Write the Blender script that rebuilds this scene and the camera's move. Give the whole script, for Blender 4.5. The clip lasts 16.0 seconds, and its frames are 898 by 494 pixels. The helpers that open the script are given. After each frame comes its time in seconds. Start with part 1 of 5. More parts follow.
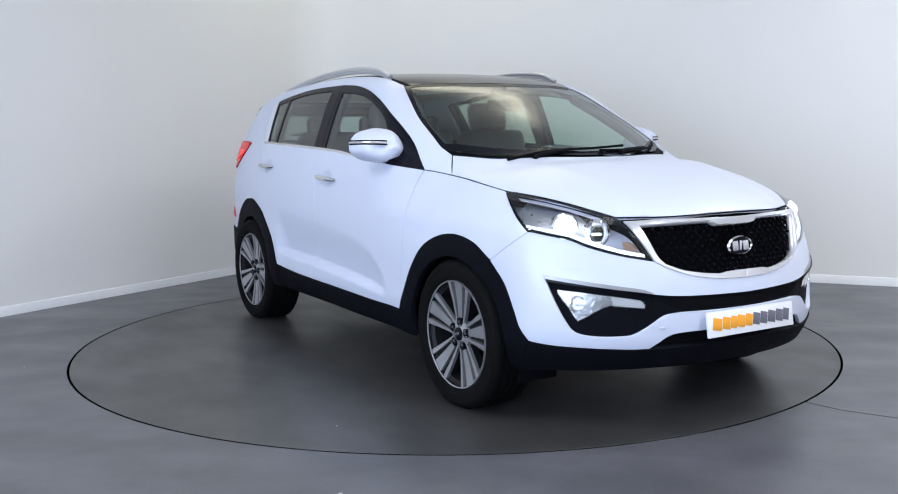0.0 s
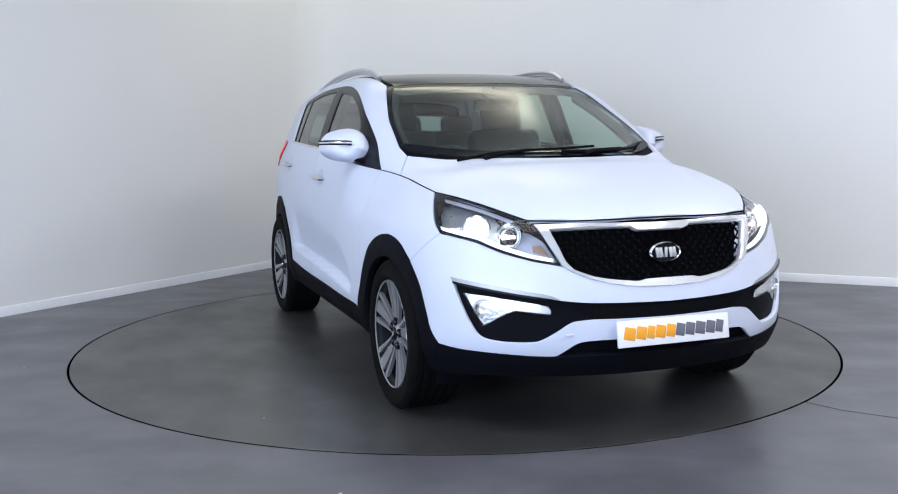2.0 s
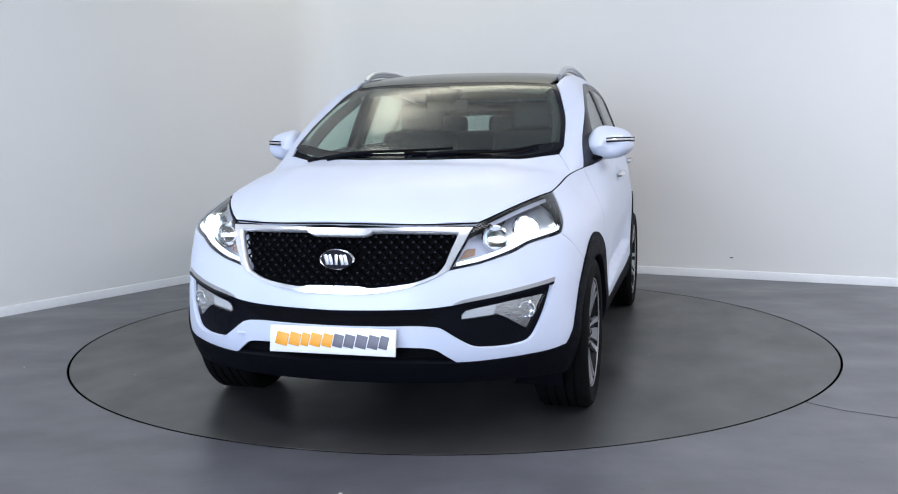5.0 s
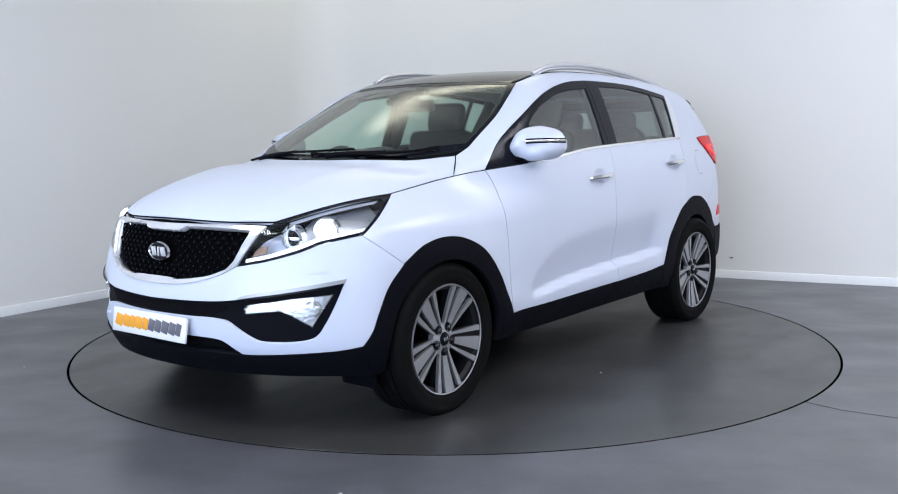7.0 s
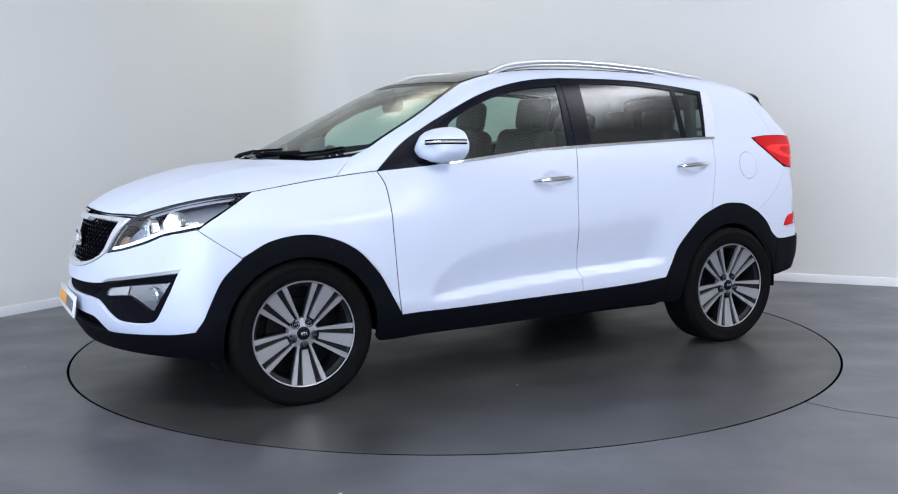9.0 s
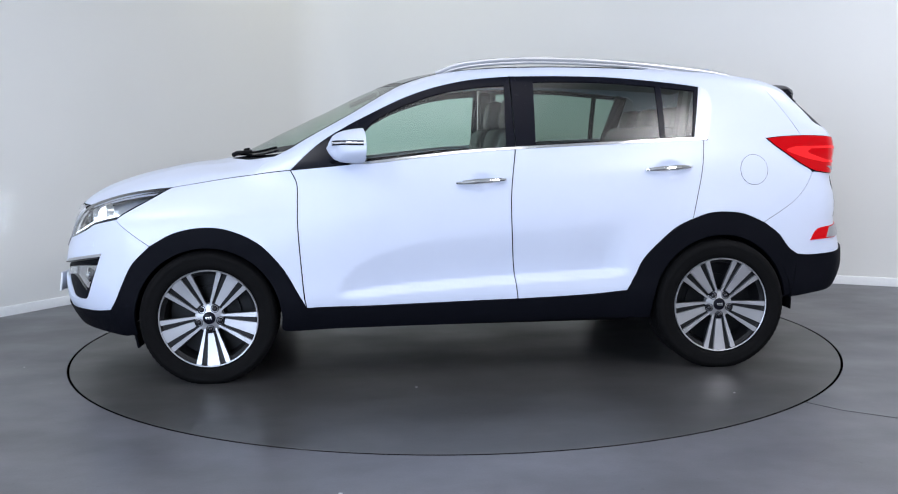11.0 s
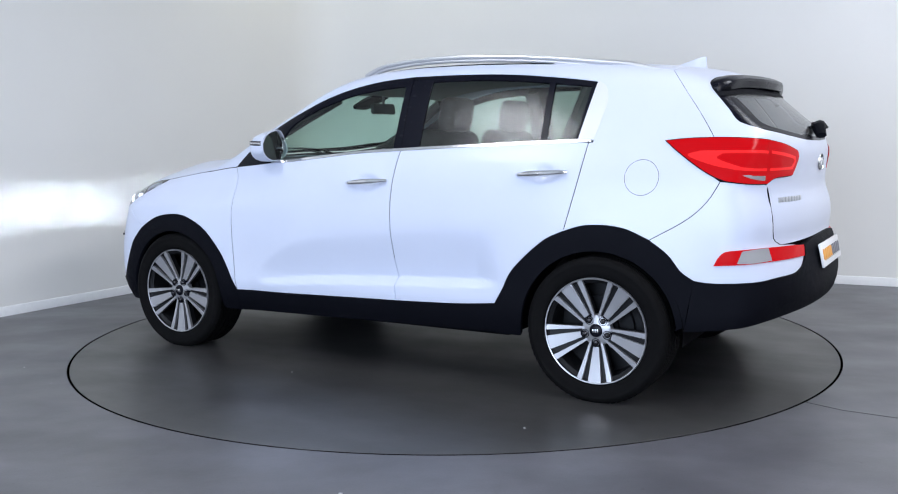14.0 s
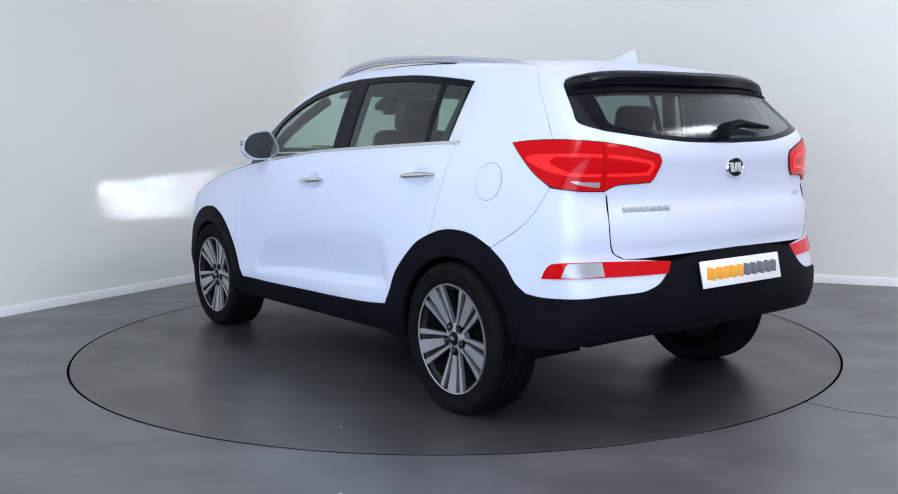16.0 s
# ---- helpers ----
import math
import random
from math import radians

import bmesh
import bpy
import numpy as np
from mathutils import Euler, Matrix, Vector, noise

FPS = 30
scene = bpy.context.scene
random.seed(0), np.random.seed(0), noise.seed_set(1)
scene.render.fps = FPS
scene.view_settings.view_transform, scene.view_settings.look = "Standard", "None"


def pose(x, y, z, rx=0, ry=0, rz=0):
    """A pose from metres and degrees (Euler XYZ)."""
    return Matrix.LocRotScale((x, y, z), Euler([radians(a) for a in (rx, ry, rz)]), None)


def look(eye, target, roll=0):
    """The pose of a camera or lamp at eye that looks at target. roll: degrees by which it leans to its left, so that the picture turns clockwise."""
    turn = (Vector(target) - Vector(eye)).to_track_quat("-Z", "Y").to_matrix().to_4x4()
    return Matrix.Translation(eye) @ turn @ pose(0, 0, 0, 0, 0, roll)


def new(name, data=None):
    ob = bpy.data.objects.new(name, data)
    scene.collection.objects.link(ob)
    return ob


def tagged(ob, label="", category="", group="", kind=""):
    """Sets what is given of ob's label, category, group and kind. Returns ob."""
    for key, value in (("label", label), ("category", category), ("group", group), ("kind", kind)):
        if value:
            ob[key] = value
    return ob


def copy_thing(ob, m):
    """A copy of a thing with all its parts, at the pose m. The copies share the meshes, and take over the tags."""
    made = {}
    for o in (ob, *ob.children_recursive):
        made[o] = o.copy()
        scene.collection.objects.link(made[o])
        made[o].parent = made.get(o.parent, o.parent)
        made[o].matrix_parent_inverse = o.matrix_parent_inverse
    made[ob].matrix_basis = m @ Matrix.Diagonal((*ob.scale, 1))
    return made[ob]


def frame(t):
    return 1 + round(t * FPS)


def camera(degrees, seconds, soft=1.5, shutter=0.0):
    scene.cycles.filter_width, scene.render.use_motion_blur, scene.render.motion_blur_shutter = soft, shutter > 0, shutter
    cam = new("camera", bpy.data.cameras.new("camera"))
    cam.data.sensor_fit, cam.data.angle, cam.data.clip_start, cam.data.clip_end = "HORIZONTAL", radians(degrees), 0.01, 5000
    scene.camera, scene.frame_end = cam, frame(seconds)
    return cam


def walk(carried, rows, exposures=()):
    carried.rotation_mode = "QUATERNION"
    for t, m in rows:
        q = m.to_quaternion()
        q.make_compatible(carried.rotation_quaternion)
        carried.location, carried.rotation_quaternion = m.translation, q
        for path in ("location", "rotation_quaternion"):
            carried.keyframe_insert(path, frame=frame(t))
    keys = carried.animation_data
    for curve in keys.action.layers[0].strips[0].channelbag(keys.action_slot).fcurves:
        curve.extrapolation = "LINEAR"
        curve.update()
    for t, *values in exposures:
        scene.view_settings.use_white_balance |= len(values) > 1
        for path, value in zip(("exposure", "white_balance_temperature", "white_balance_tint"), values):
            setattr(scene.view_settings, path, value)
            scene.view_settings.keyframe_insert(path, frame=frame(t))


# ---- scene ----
cam = camera(50.6, 16.0, soft=1.1)
rest = look((0.0, -5.796, 1.230), (-0.0225, -0.3332, 0.5915), -0.683)
walk(cam, [(0.0, rest), (16.0, rest)])

# ---- world and lights ----
world = bpy.data.worlds.new("world")
scene.world = world
world.use_nodes = True
world.node_tree.nodes["Background"].inputs[0].default_value = (0.5, 0.55, 0.6, 1)
world.node_tree.nodes["Background"].inputs[1].default_value = 0.02
scene.view_settings.exposure = 0.0

CORNER = Vector((-1.30, 3.93, 0))
ALONG_LEFT = Vector((-.517, -.856, 0))
ALONG_RIGHT = Vector((.905, -.424, 0))
HEIGHT = 4.2


def room_point(s, t, z=0.0):
    """s metres along the wall with the light wash, t metres along the other."""
    return CORNER + ALONG_LEFT * s + ALONG_RIGHT * t + Vector((0, 0, z))


def area_lamp(name, eye, target, wide, high, watts, colour):
    data = bpy.data.lights.new(name, "AREA")
    data.shape, data.size, data.size_y, data.energy, data.color = "RECTANGLE", wide, high, watts, colour
    ob = new(name, data)
    ob.matrix_world = look(eye, target)
    return ob


# overhead lights and the daylight of a wide doorway behind the camera
COOL, WARM, BLUE, DAY = (.97, .95, .99), (1.0, .97, .78), (.89, .92, 1.0), (.66, .78, 1.0)
# the last two are unseen fill lights, added to brighten car and room
for s, t, wide, high, watts, tone in ((.8, 1.8, .5, 2.8, 24, WARM), (2.0, 7.2, 1.5, 1.2, 100, BLUE), (7.3, 2.4, 1.5, 1.2, 92, BLUE), (5.6, 5.0, 2.4, 2.0, 32, COOL), (6.0, 8.8, 3.2, 1.2, 185, COOL)):
    e = room_point(s, t, HEIGHT - .06)
    area_lamp("overhead_light", e, e - Vector((.001, .0, 1)), wide, high, watts, tone)
e = room_point(12.9, 5.0, 1.9)
area_lamp("doorway_daylight", e, e - ALONG_LEFT * 3 + Vector((0, 0, -.1)), 6.5, 3.2, 560, DAY)


# ---- materials ----
def material(name, colour, rough=.5, metal=0.0, coat=0.0, emit=None, strength=0.0, grain=0.0, grain_scale=40.0, bump=0.0, bump_scale=200.0, rough_var=0.0, spec=.5, coat_rough=.09):
    m = bpy.data.materials.new(name)
    m.use_nodes = True
    nt = m.node_tree
    b = nt.nodes["Principled BSDF"]
    b.inputs["Base Color"].default_value = (*colour, 1)
    b.inputs["Roughness"].default_value = rough
    b.inputs["Metallic"].default_value = metal
    b.inputs["Specular IOR Level"].default_value = spec
    b.inputs["Coat Weight"].default_value = coat
    b.inputs["Coat Roughness"].default_value = coat_rough
    if emit:
        b.inputs["Emission Color"].default_value = (*emit, 1)
        b.inputs["Emission Strength"].default_value = strength
    at = nt.nodes.new("ShaderNodeTexCoord")
    if grain or rough_var:
        n = nt.nodes.new("ShaderNodeTexNoise")
        n.inputs["Scale"].default_value, n.inputs["Detail"].default_value = grain_scale, 6
        nt.links.new(at.outputs["Object"], n.inputs["Vector"])
        if grain:
            r = nt.nodes.new("ShaderNodeMapRange")
            r.inputs[1].default_value, r.inputs[2].default_value, r.inputs[3].default_value, r.inputs[4].default_value = .3, .7, 1 - grain, 1 + grain
            nt.links.new(n.outputs[0], r.inputs[0])
            mul = nt.nodes.new("ShaderNodeVectorMath")
            mul.operation = "SCALE"
            mul.inputs[0].default_value = colour
            nt.links.new(r.outputs[0], mul.inputs["Scale"])
            nt.links.new(mul.outputs[0], b.inputs["Base Color"])
        if rough_var:
            r = nt.nodes.new("ShaderNodeMapRange")
            r.inputs[1].default_value, r.inputs[2].default_value, r.inputs[3].default_value, r.inputs[4].default_value = .3, .7, rough - rough_var, rough + rough_var
            nt.links.new(n.outputs[0], r.inputs[0])
            nt.links.new(r.outputs[0], b.inputs["Roughness"])
    if bump:
        n = nt.nodes.new("ShaderNodeTexNoise")
        n.inputs["Scale"].default_value, n.inputs["Detail"].default_value = bump_scale, 4
        nt.links.new(at.outputs["Object"], n.inputs["Vector"])
        k = nt.nodes.new("ShaderNodeBump")
        k.inputs["Strength"].default_value, k.inputs["Distance"].default_value = bump, .002
        nt.links.new(n.outputs[0], k.inputs["Height"])
        nt.links.new(k.outputs[0], b.inputs["Normal"])
    return m


def glass(name, tint, rough=0.0):
    """A thin pane: tinted clear, glossier where it is seen at a slant."""
    m = bpy.data.materials.new(name)
    m.use_nodes = True
    nt = m.node_tree
    nt.nodes.remove(nt.nodes["Principled BSDF"])
    clear, gloss, mix, f = (nt.nodes.new("ShaderNode" + k) for k in ("BsdfTransparent", "BsdfGlossy", "MixShader", "LayerWeight"))
    clear.inputs[0].default_value = (*tint, 1)
    gloss.inputs["Roughness"].default_value = rough
    f.inputs[0].default_value = .5
    steep, scaled = nt.nodes.new("ShaderNodeMath"), nt.nodes.new("ShaderNodeMath")
    steep.operation, scaled.operation = "POWER", "MULTIPLY_ADD"
    steep.inputs[1].default_value = 3.1
    scaled.inputs[1].default_value, scaled.inputs[2].default_value = .8, .048
    nt.links.new(f.outputs["Facing"], steep.inputs[0])
    nt.links.new(steep.outputs[0], scaled.inputs[0])
    nt.links.new(scaled.outputs[0], mix.inputs[0])
    nt.links.new(clear.outputs[0], mix.inputs[1])
    nt.links.new(gloss.outputs[0], mix.inputs[2])
    nt.links.new(mix.outputs[0], nt.nodes["Material Output"].inputs[0])
    return m


PAINT = material("white_paint", (.565, .612, .74), .45, coat=.35, coat_rough=.2, rough_var=.03, grain=.01, grain_scale=6)
PLASTIC = material("black_plastic", (.003, .0034, .006), .6, bump=.35, bump_scale=900, rough_var=.06, spec=.06)
GLOSS_BLACK = material("gloss_black", (.004, .0045, .009), .25, rough_var=.03, spec=.12)
ROOF_GLASS = material("dark_roof_glass", (.006, .006, .007), .14, spec=.3, rough_var=.02)
DARK = material("dark_lining", (.004, .004, .005), .85, grain=.2, spec=.04)
CHROME = material("chrome", (.78, .79, .8), .12, 1.0, rough_var=.03)
SATIN = material("satin_metal", (.60, .61, .64), .38, .75, rough_var=.05)
SURROUND = material("bright_satin", (.62, .64, .70), .42, .25, rough_var=.04)
ALLOY = material("machined_alloy", (.41, .415, .44), .32, .7, rough_var=.03, grain_scale=14)
ALLOY_DARK = material("dark_alloy", (.010, .0105, .012), .45, .3, rough_var=.06, spec=.25)
RUBBER = material("tyre_rubber", (.003, .003, .0034), .8, grain=.2, grain_scale=30, bump=.3, bump_scale=300, spec=.1)
CLEAR = glass("clear_glass", (.72, .89, .81), .2)
LENS = glass("lens_glass", (.93, .95, .97))
TINT = glass("privacy_glass", (.50, .62, .56), .2)
REAR_TINT = glass("rear_window_glass", (.42, .50, .50), .22)
# self-glow saturates the red; the unlit reflector strips get it too
RED = material("glowing_red_lens", (.24, .001, .003), .14, coat=0.0, emit=(1, .006, .01), strength=.32, spec=.1)
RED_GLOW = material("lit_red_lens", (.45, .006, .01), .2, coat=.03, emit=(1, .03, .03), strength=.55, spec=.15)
AMBER = material("amber_lens", (.26, .16, .11), .2, coat=.6)
REFLECTOR = material("lamp_reflector", (.62, .64, .68), .34, 1.0, rough_var=.08)
HOUSING = material("lamp_housing", (.5, .52, .62), .35, .2, rough_var=.08)
BRIGHT = material("bright_trim", (.74, .75, .78), .2, .7, rough_var=.04)
LATTICE = material("grille_plastic", (.0015, .0015, .002), .8, spec=.03)
XENON = material("lit_bulb", (.9, .95, 1), .3, emit=(.82, .91, 1.0), strength=3.5)
PROJECTOR = material("lit_projector", (.7, .75, .85), .3, .6, emit=(.78, .86, 1.0), strength=.7)
BEAM = material("arc_tube", (0, 0, 0), .5, emit=(.86, .94, 1.0), strength=90000)
BAFFLE = material("lamp_baffle", (.002, .002, .002), .9, spec=0)
RUNNING = material("lit_strip", (.9, .95, 1), .3, emit=(.85, .93, 1.0), strength=1.5)
FABRIC = material("seat_leather", (.011, .011, .014), .5, grain=.15, bump=.3, bump_scale=160)
TRIM = material("cabin_plastic", (.016, .017, .02), .6, grain=.1, bump=.2)
LINING = material("headlining", (.42, .42, .40), .9, grain=.05)
WHITE_PLATE = material("plate_white", (.78, .79, .82), .3, coat=.4)
ORANGE = material("letter_orange", (.80, .34, .02), .4)
GREY_LETTER = material("letter_grey", (.12, .12, .15), .4)
MIRROR = material("mirror_glass", (.8, .82, .84), .02, 1.0)


# ---- mesh tools ----
def finish(name, verts, faces, mat, parent=None, label="", vnormals=None, smooth=True):
    me = bpy.data.meshes.new(name)
    me.from_pydata([tuple(v) for v in verts], [], [tuple(f) for f in faces])
    me.materials.append(mat)
    me.polygons.foreach_set("use_smooth", [smooth] * len(me.polygons))
    if vnormals is not None:
        me.normals_split_custom_set_from_vertices([tuple(n) for n in vnormals])
    me.update()
    ob = new(name, me)
    if parent:
        ob.parent = parent
    if label:
        ob["label"] = label
    return ob


def part(name, bm, mat, parent, label="", smooth=True, angle=35):
    """One bmesh as one mesh object under a thing or a part."""
    bmesh.ops.recalc_face_normals(bm, faces=bm.faces)
    me = bpy.data.meshes.new(name)
    for f in bm.faces:
        f.smooth = smooth
    bm.edges.ensure_lookup_table()
    for e in bm.edges:
        if len(e.link_faces) == 2 and e.calc_face_angle(0) > radians(angle):
            e.smooth = False
    bm.to_mesh(me)
    bm.free()
    me.materials.append(mat)
    ob = new(name, me)
    if parent:
        ob.parent = parent
    if label:
        ob["label"] = label
    return ob


def block(bm, m, sx, sy, sz, bevel=0.0, seg=2):
    g = bmesh.ops.create_cube(bm, size=1.0, matrix=m @ Matrix.Diagonal((sx, sy, sz, 1)))
    if bevel:
        edges = list({e for v in g["verts"] for e in v.link_edges})
        bmesh.ops.bevel(bm, geom=edges, offset=bevel, segments=seg, affect="EDGES", profile=.5)


def lathe(bm, profile, steps=64, m=None):
    """Turn a profile of (radius, along) about the y axis."""
    m = m or Matrix()
    rings = []
    for k in range(steps):
        a = 2 * math.pi * k / steps
        rings.append([bm.verts.new(m @ Vector((r * math.cos(a), y, r * math.sin(a)))) for r, y in profile])
    for k in range(steps):
        a, b = rings[k], rings[(k + 1) % steps]
        for i in range(len(profile) - 1):
            bm.faces.new((a[i], a[i + 1], b[i + 1], b[i]))


def tube(bm, points, radius, sides=10, flat=1.0):
    """A round or flattened bar along points, closed at its ends."""
    points = [Vector(q) for q in points]
    rings = []
    for i, q in enumerate(points):
        d = (points[min(i + 1, len(points) - 1)] - points[max(i - 1, 0)]).normalized()
        a = d.cross(Vector((0, 0, 1)))
        a = (a if a.length > .01 else d.cross(Vector((0, 1, 0)))).normalized()
        b = a.cross(d).normalized()
        r = radius[i] if isinstance(radius, (list, tuple)) else radius
        rings.append([bm.verts.new(q + a * (r * math.cos(2 * math.pi * k / sides)) + b * (r * flat * math.sin(2 * math.pi * k / sides))) for k in range(sides)])
    for a, b in zip(rings, rings[1:]):
        for k in range(sides):
            bm.faces.new((a[k], a[(k + 1) % sides], b[(k + 1) % sides], b[k]))
    bm.faces.new(rings[0])
    bm.faces.new(rings[-1][::-1])


def glide(points, n=6):
    """A smooth line through points."""
    q = np.array(points, float)
    if len(q) < 3:
        return q
    ext = np.vstack([2 * q[0] - q[1], q, 2 * q[-1] - q[-2]])
    out = []
    for i in range(len(q) - 1):
        a, b, c, d = ext[i:i + 4]
        for s in np.arange(n) / n:
            out.append(.5 * (2 * b + (c - a) * s + (2 * a - 5 * b + 4 * c - d) * s * s + (3 * b - a - 3 * c + d) * s**3))
    out.append(q[-1])
    return np.array(out)


# points of the body, seen from its side, from above, from ahead and from behind
def S(*xz):
    a = np.array(xz, float)
    return meet(np.stack([a[:, 0], 0 * a[:, 0], a[:, 1]], -1), np.tile([0, 1.0, 0], (len(a), 1)), 2)


def T(*xy):
    a = np.array(xy, float)
    return meet(np.stack([a[:, 0], a[:, 1], 0 * a[:, 0] + .6], -1), np.tile([0, 0, 1.0], (len(a), 1)), 2)


def N(*yz):
    a = np.array(yz, float)
    return meet(np.stack([0 * a[:, 0] + 1.2, a[:, 0], a[:, 1]], -1), np.tile([1.0, 0, 0], (len(a), 1)), 2)


def B(*yz):
    a = np.array(yz, float)
    return meet(np.stack([0 * a[:, 0] - 1.2, a[:, 0], a[:, 1]], -1), np.tile([-1.0, 0, 0], (len(a), 1)), 2)


def loop(*runs):
    """A closed outline from runs of points; each run is smooth in itself, and runs meet at corners."""
    out = []
    for run in runs:
        g = glide(run) if len(run) > 2 else np.array(run, float)
        if out and np.linalg.norm(out[-1] - g[0]) < .004:
            g = g[1:]
        out.extend(g)
    if np.linalg.norm(out[0] - out[-1]) < .004:
        out.pop()
    return np.array(out)


def both(half):
    """A half outline from the middle round to the middle, with its mirror image."""
    other = half[::-1] * [1, -1, 1]
    return np.vstack([half, other[1:-1] if abs(half[0][1]) < .002 else other])


METRIC = {"round": (1, .85), "nose": (.92, 1), "tail": (.95, 1), "back": (1, .85), "top": (1, 1)}


def panel_data(kind, outline, lift=0.0, gap=0.003, step=.035, flange=.014):
    uv = flatten(kind, outline)
    k = np.array(METRIC[kind])
    w = uv * k
    area = .5 * np.sum(w[:, 0] * np.roll(w[:, 1], -1) - np.roll(w[:, 0], -1) * w[:, 1])
    if area < 0:
        w = w[::-1]
    if gap:
        e1 = w - np.roll(w, 1, 0)
        e2 = np.roll(w, -1, 0) - w
        n1 = np.stack([-e1[:, 1], e1[:, 0]], -1) / (np.linalg.norm(e1, axis=1, keepdims=True) + 1e-9)
        n2 = np.stack([-e2[:, 1], e2[:, 0]], -1) / (np.linalg.norm(e2, axis=1, keepdims=True) + 1e-9)
        nn = n1 + n2
        w = w + gap * 2 * nn / np.maximum((nn * nn).sum(1, keepdims=True), .8)
    bm = bmesh.new()
    bm.faces.new([bm.verts.new((a, b, 0)) for a, b in w])
    lo, hi = w.min(0), w.max(0)
    for axis in (0, 1):
        size = step[axis] if isinstance(step, tuple) else step
        for c in np.arange(np.ceil(lo[axis] / size) * size, hi[axis], size):
            co, no = [0, 0, 0], [0, 0, 0]
            co[axis], no[axis] = c + 1e-5, 1
            bmesh.ops.bisect_plane(bm, geom=bm.verts[:] + bm.edges[:] + bm.faces[:], plane_co=co, plane_no=no, dist=1e-6)
    bmesh.ops.triangulate(bm, faces=[f for f in bm.faces if len(f.verts) > 4])
    bm.verts.index_update()
    flat = np.array([v.co[:2] for v in bm.verts]) / k
    faces = [[v.index for v in f.verts] for f in bm.faces]
    rim = [(e.verts[0].index, e.verts[1].index) if e.link_loops[0].vert == e.verts[0] else (e.verts[1].index, e.verts[0].index) for e in bm.edges if len(e.link_faces) == 1]
    bm.free()
    p = on_body(kind, flat)
    n = normals(p)
    p = p + n * lift
    f = faces[len(faces) // 2]
    if np.dot(np.cross(p[f[1]] - p[f[0]], p[f[2]] - p[f[0]]), n[f[0]]) < 0:
        faces = [f[::-1] for f in faces]
        rim = [(b, a) for a, b in rim]
    if flange:
        verts, norms = list(p), list(n)
        for a, b in rim:
            side = np.cross(p[b] - p[a], n[a])
            side = side / (np.linalg.norm(side) + 1e-9)
            i = len(verts)
            verts += [p[a], p[b], p[b] - n[b] * flange, p[a] - n[a] * flange]
            norms += [side * .75 + n[a] * .65, side * .75 + n[b] * .65, side, side]
            faces.append([i, i + 3, i + 2, i + 1])
        p, n = np.array(verts), np.array(norms)
    return p, faces, n


def panel(name, kind, outline, mat, parent, label="", sides=2, **how):
    """A body panel under parent; sides=2 adds its mirror image on the other side."""
    p, faces, n = panel_data(kind, outline, **how)
    made = [finish(name, p, faces, mat, parent, label, n)]
    if sides == 2:
        made.append(finish(name, p * [1, -1, 1], [f[::-1] for f in faces], mat, parent, label, n * [1, -1, 1]))
    return made


# ---- the car's body as one smooth surface: x ahead, y to its left, z up ----
def curve(points):
    """A smooth curve through a few (place, value) points."""
    px = np.array([q[0] for q in points], float)
    py = np.array([q[1] for q in points], float)
    d = np.diff(py) / np.diff(px)
    m = np.concatenate([[d[0]], (d[:-1] * np.diff(px)[1:] + d[1:] * np.diff(px)[:-1]) / (np.diff(px)[1:] + np.diff(px)[:-1]), [d[-1]]])

    def at(v):
        v = np.asarray(v, float)
        i = np.clip(np.searchsorted(px, v) - 1, 0, len(px) - 2)
        w = px[i + 1] - px[i]
        s = (v - px[i]) / w
        inside = (2 * s**3 - 3 * s**2 + 1) * py[i] + (s**3 - 2 * s**2 + s) * w * m[i] + (3 * s**2 - 2 * s**3) * py[i + 1] + (s**3 - s**2) * w * m[i + 1]
        return np.where(s < 0, py[i] + m[i] * (v - px[i]), np.where(s > 1, py[i + 1] + m[i + 1] * (v - px[i + 1]), inside))
    return at


def ease(v):
    v = np.clip(v, 0, 1)
    return v * v * (3 - 2 * v)


ridge = curve([(-2.5, .72), (-2.175, 1.13), (-2.12, 1.225), (-2.022, 1.31), (-1.88, 1.435), (-1.812, 1.49), (-1.74, 1.52), (-1.5, 1.565), (-1.2, 1.59), (-.8, 1.611), (-.4, 1.617), (-.1, 1.608),
               (.1, 1.59), (.28, 1.56), (.45, 1.51), (.75, 1.375), (1.0, 1.26), (1.22, 1.155), (1.32, 1.12), (1.5, 1.098), (1.68, 1.064), (1.855, 1.019), (2.0, .964), (2.1, .905), (2.2, .83)])
sweep = curve([(-2.3, -.17), (-1.6, -.17), (-1.1, -.05), (-.4, .02), (.0, .1), (.35, .3), (.8, .38), (2.2, .38)])
crown = curve([(-2.3, .06), (-1.0, .07), (0, .06), (.5, .05), (.9, .06), (1.3, .1), (2.2, .1)])
nose = curve([(.15, 2.042), (.22, 2.102), (.3, 2.162), (.37, 2.197), (.48, 2.212), (.57, 2.207), (.65, 2.192), (.75, 2.162), (.85, 2.137), (.95, 2.112), (1.1, 2.092)])
tail = curve([(.2, 1.981), (.3, 2.081), (.4, 2.151), (.48, 2.186), (.58, 2.191), (.66, 2.176), (.75, 2.151), (.82, 2.156), (.9, 2.146), (.96, 2.126), (1.05, 2.126), (1.15, 2.136), (1.25, 2.121), (1.5, 2.101)])
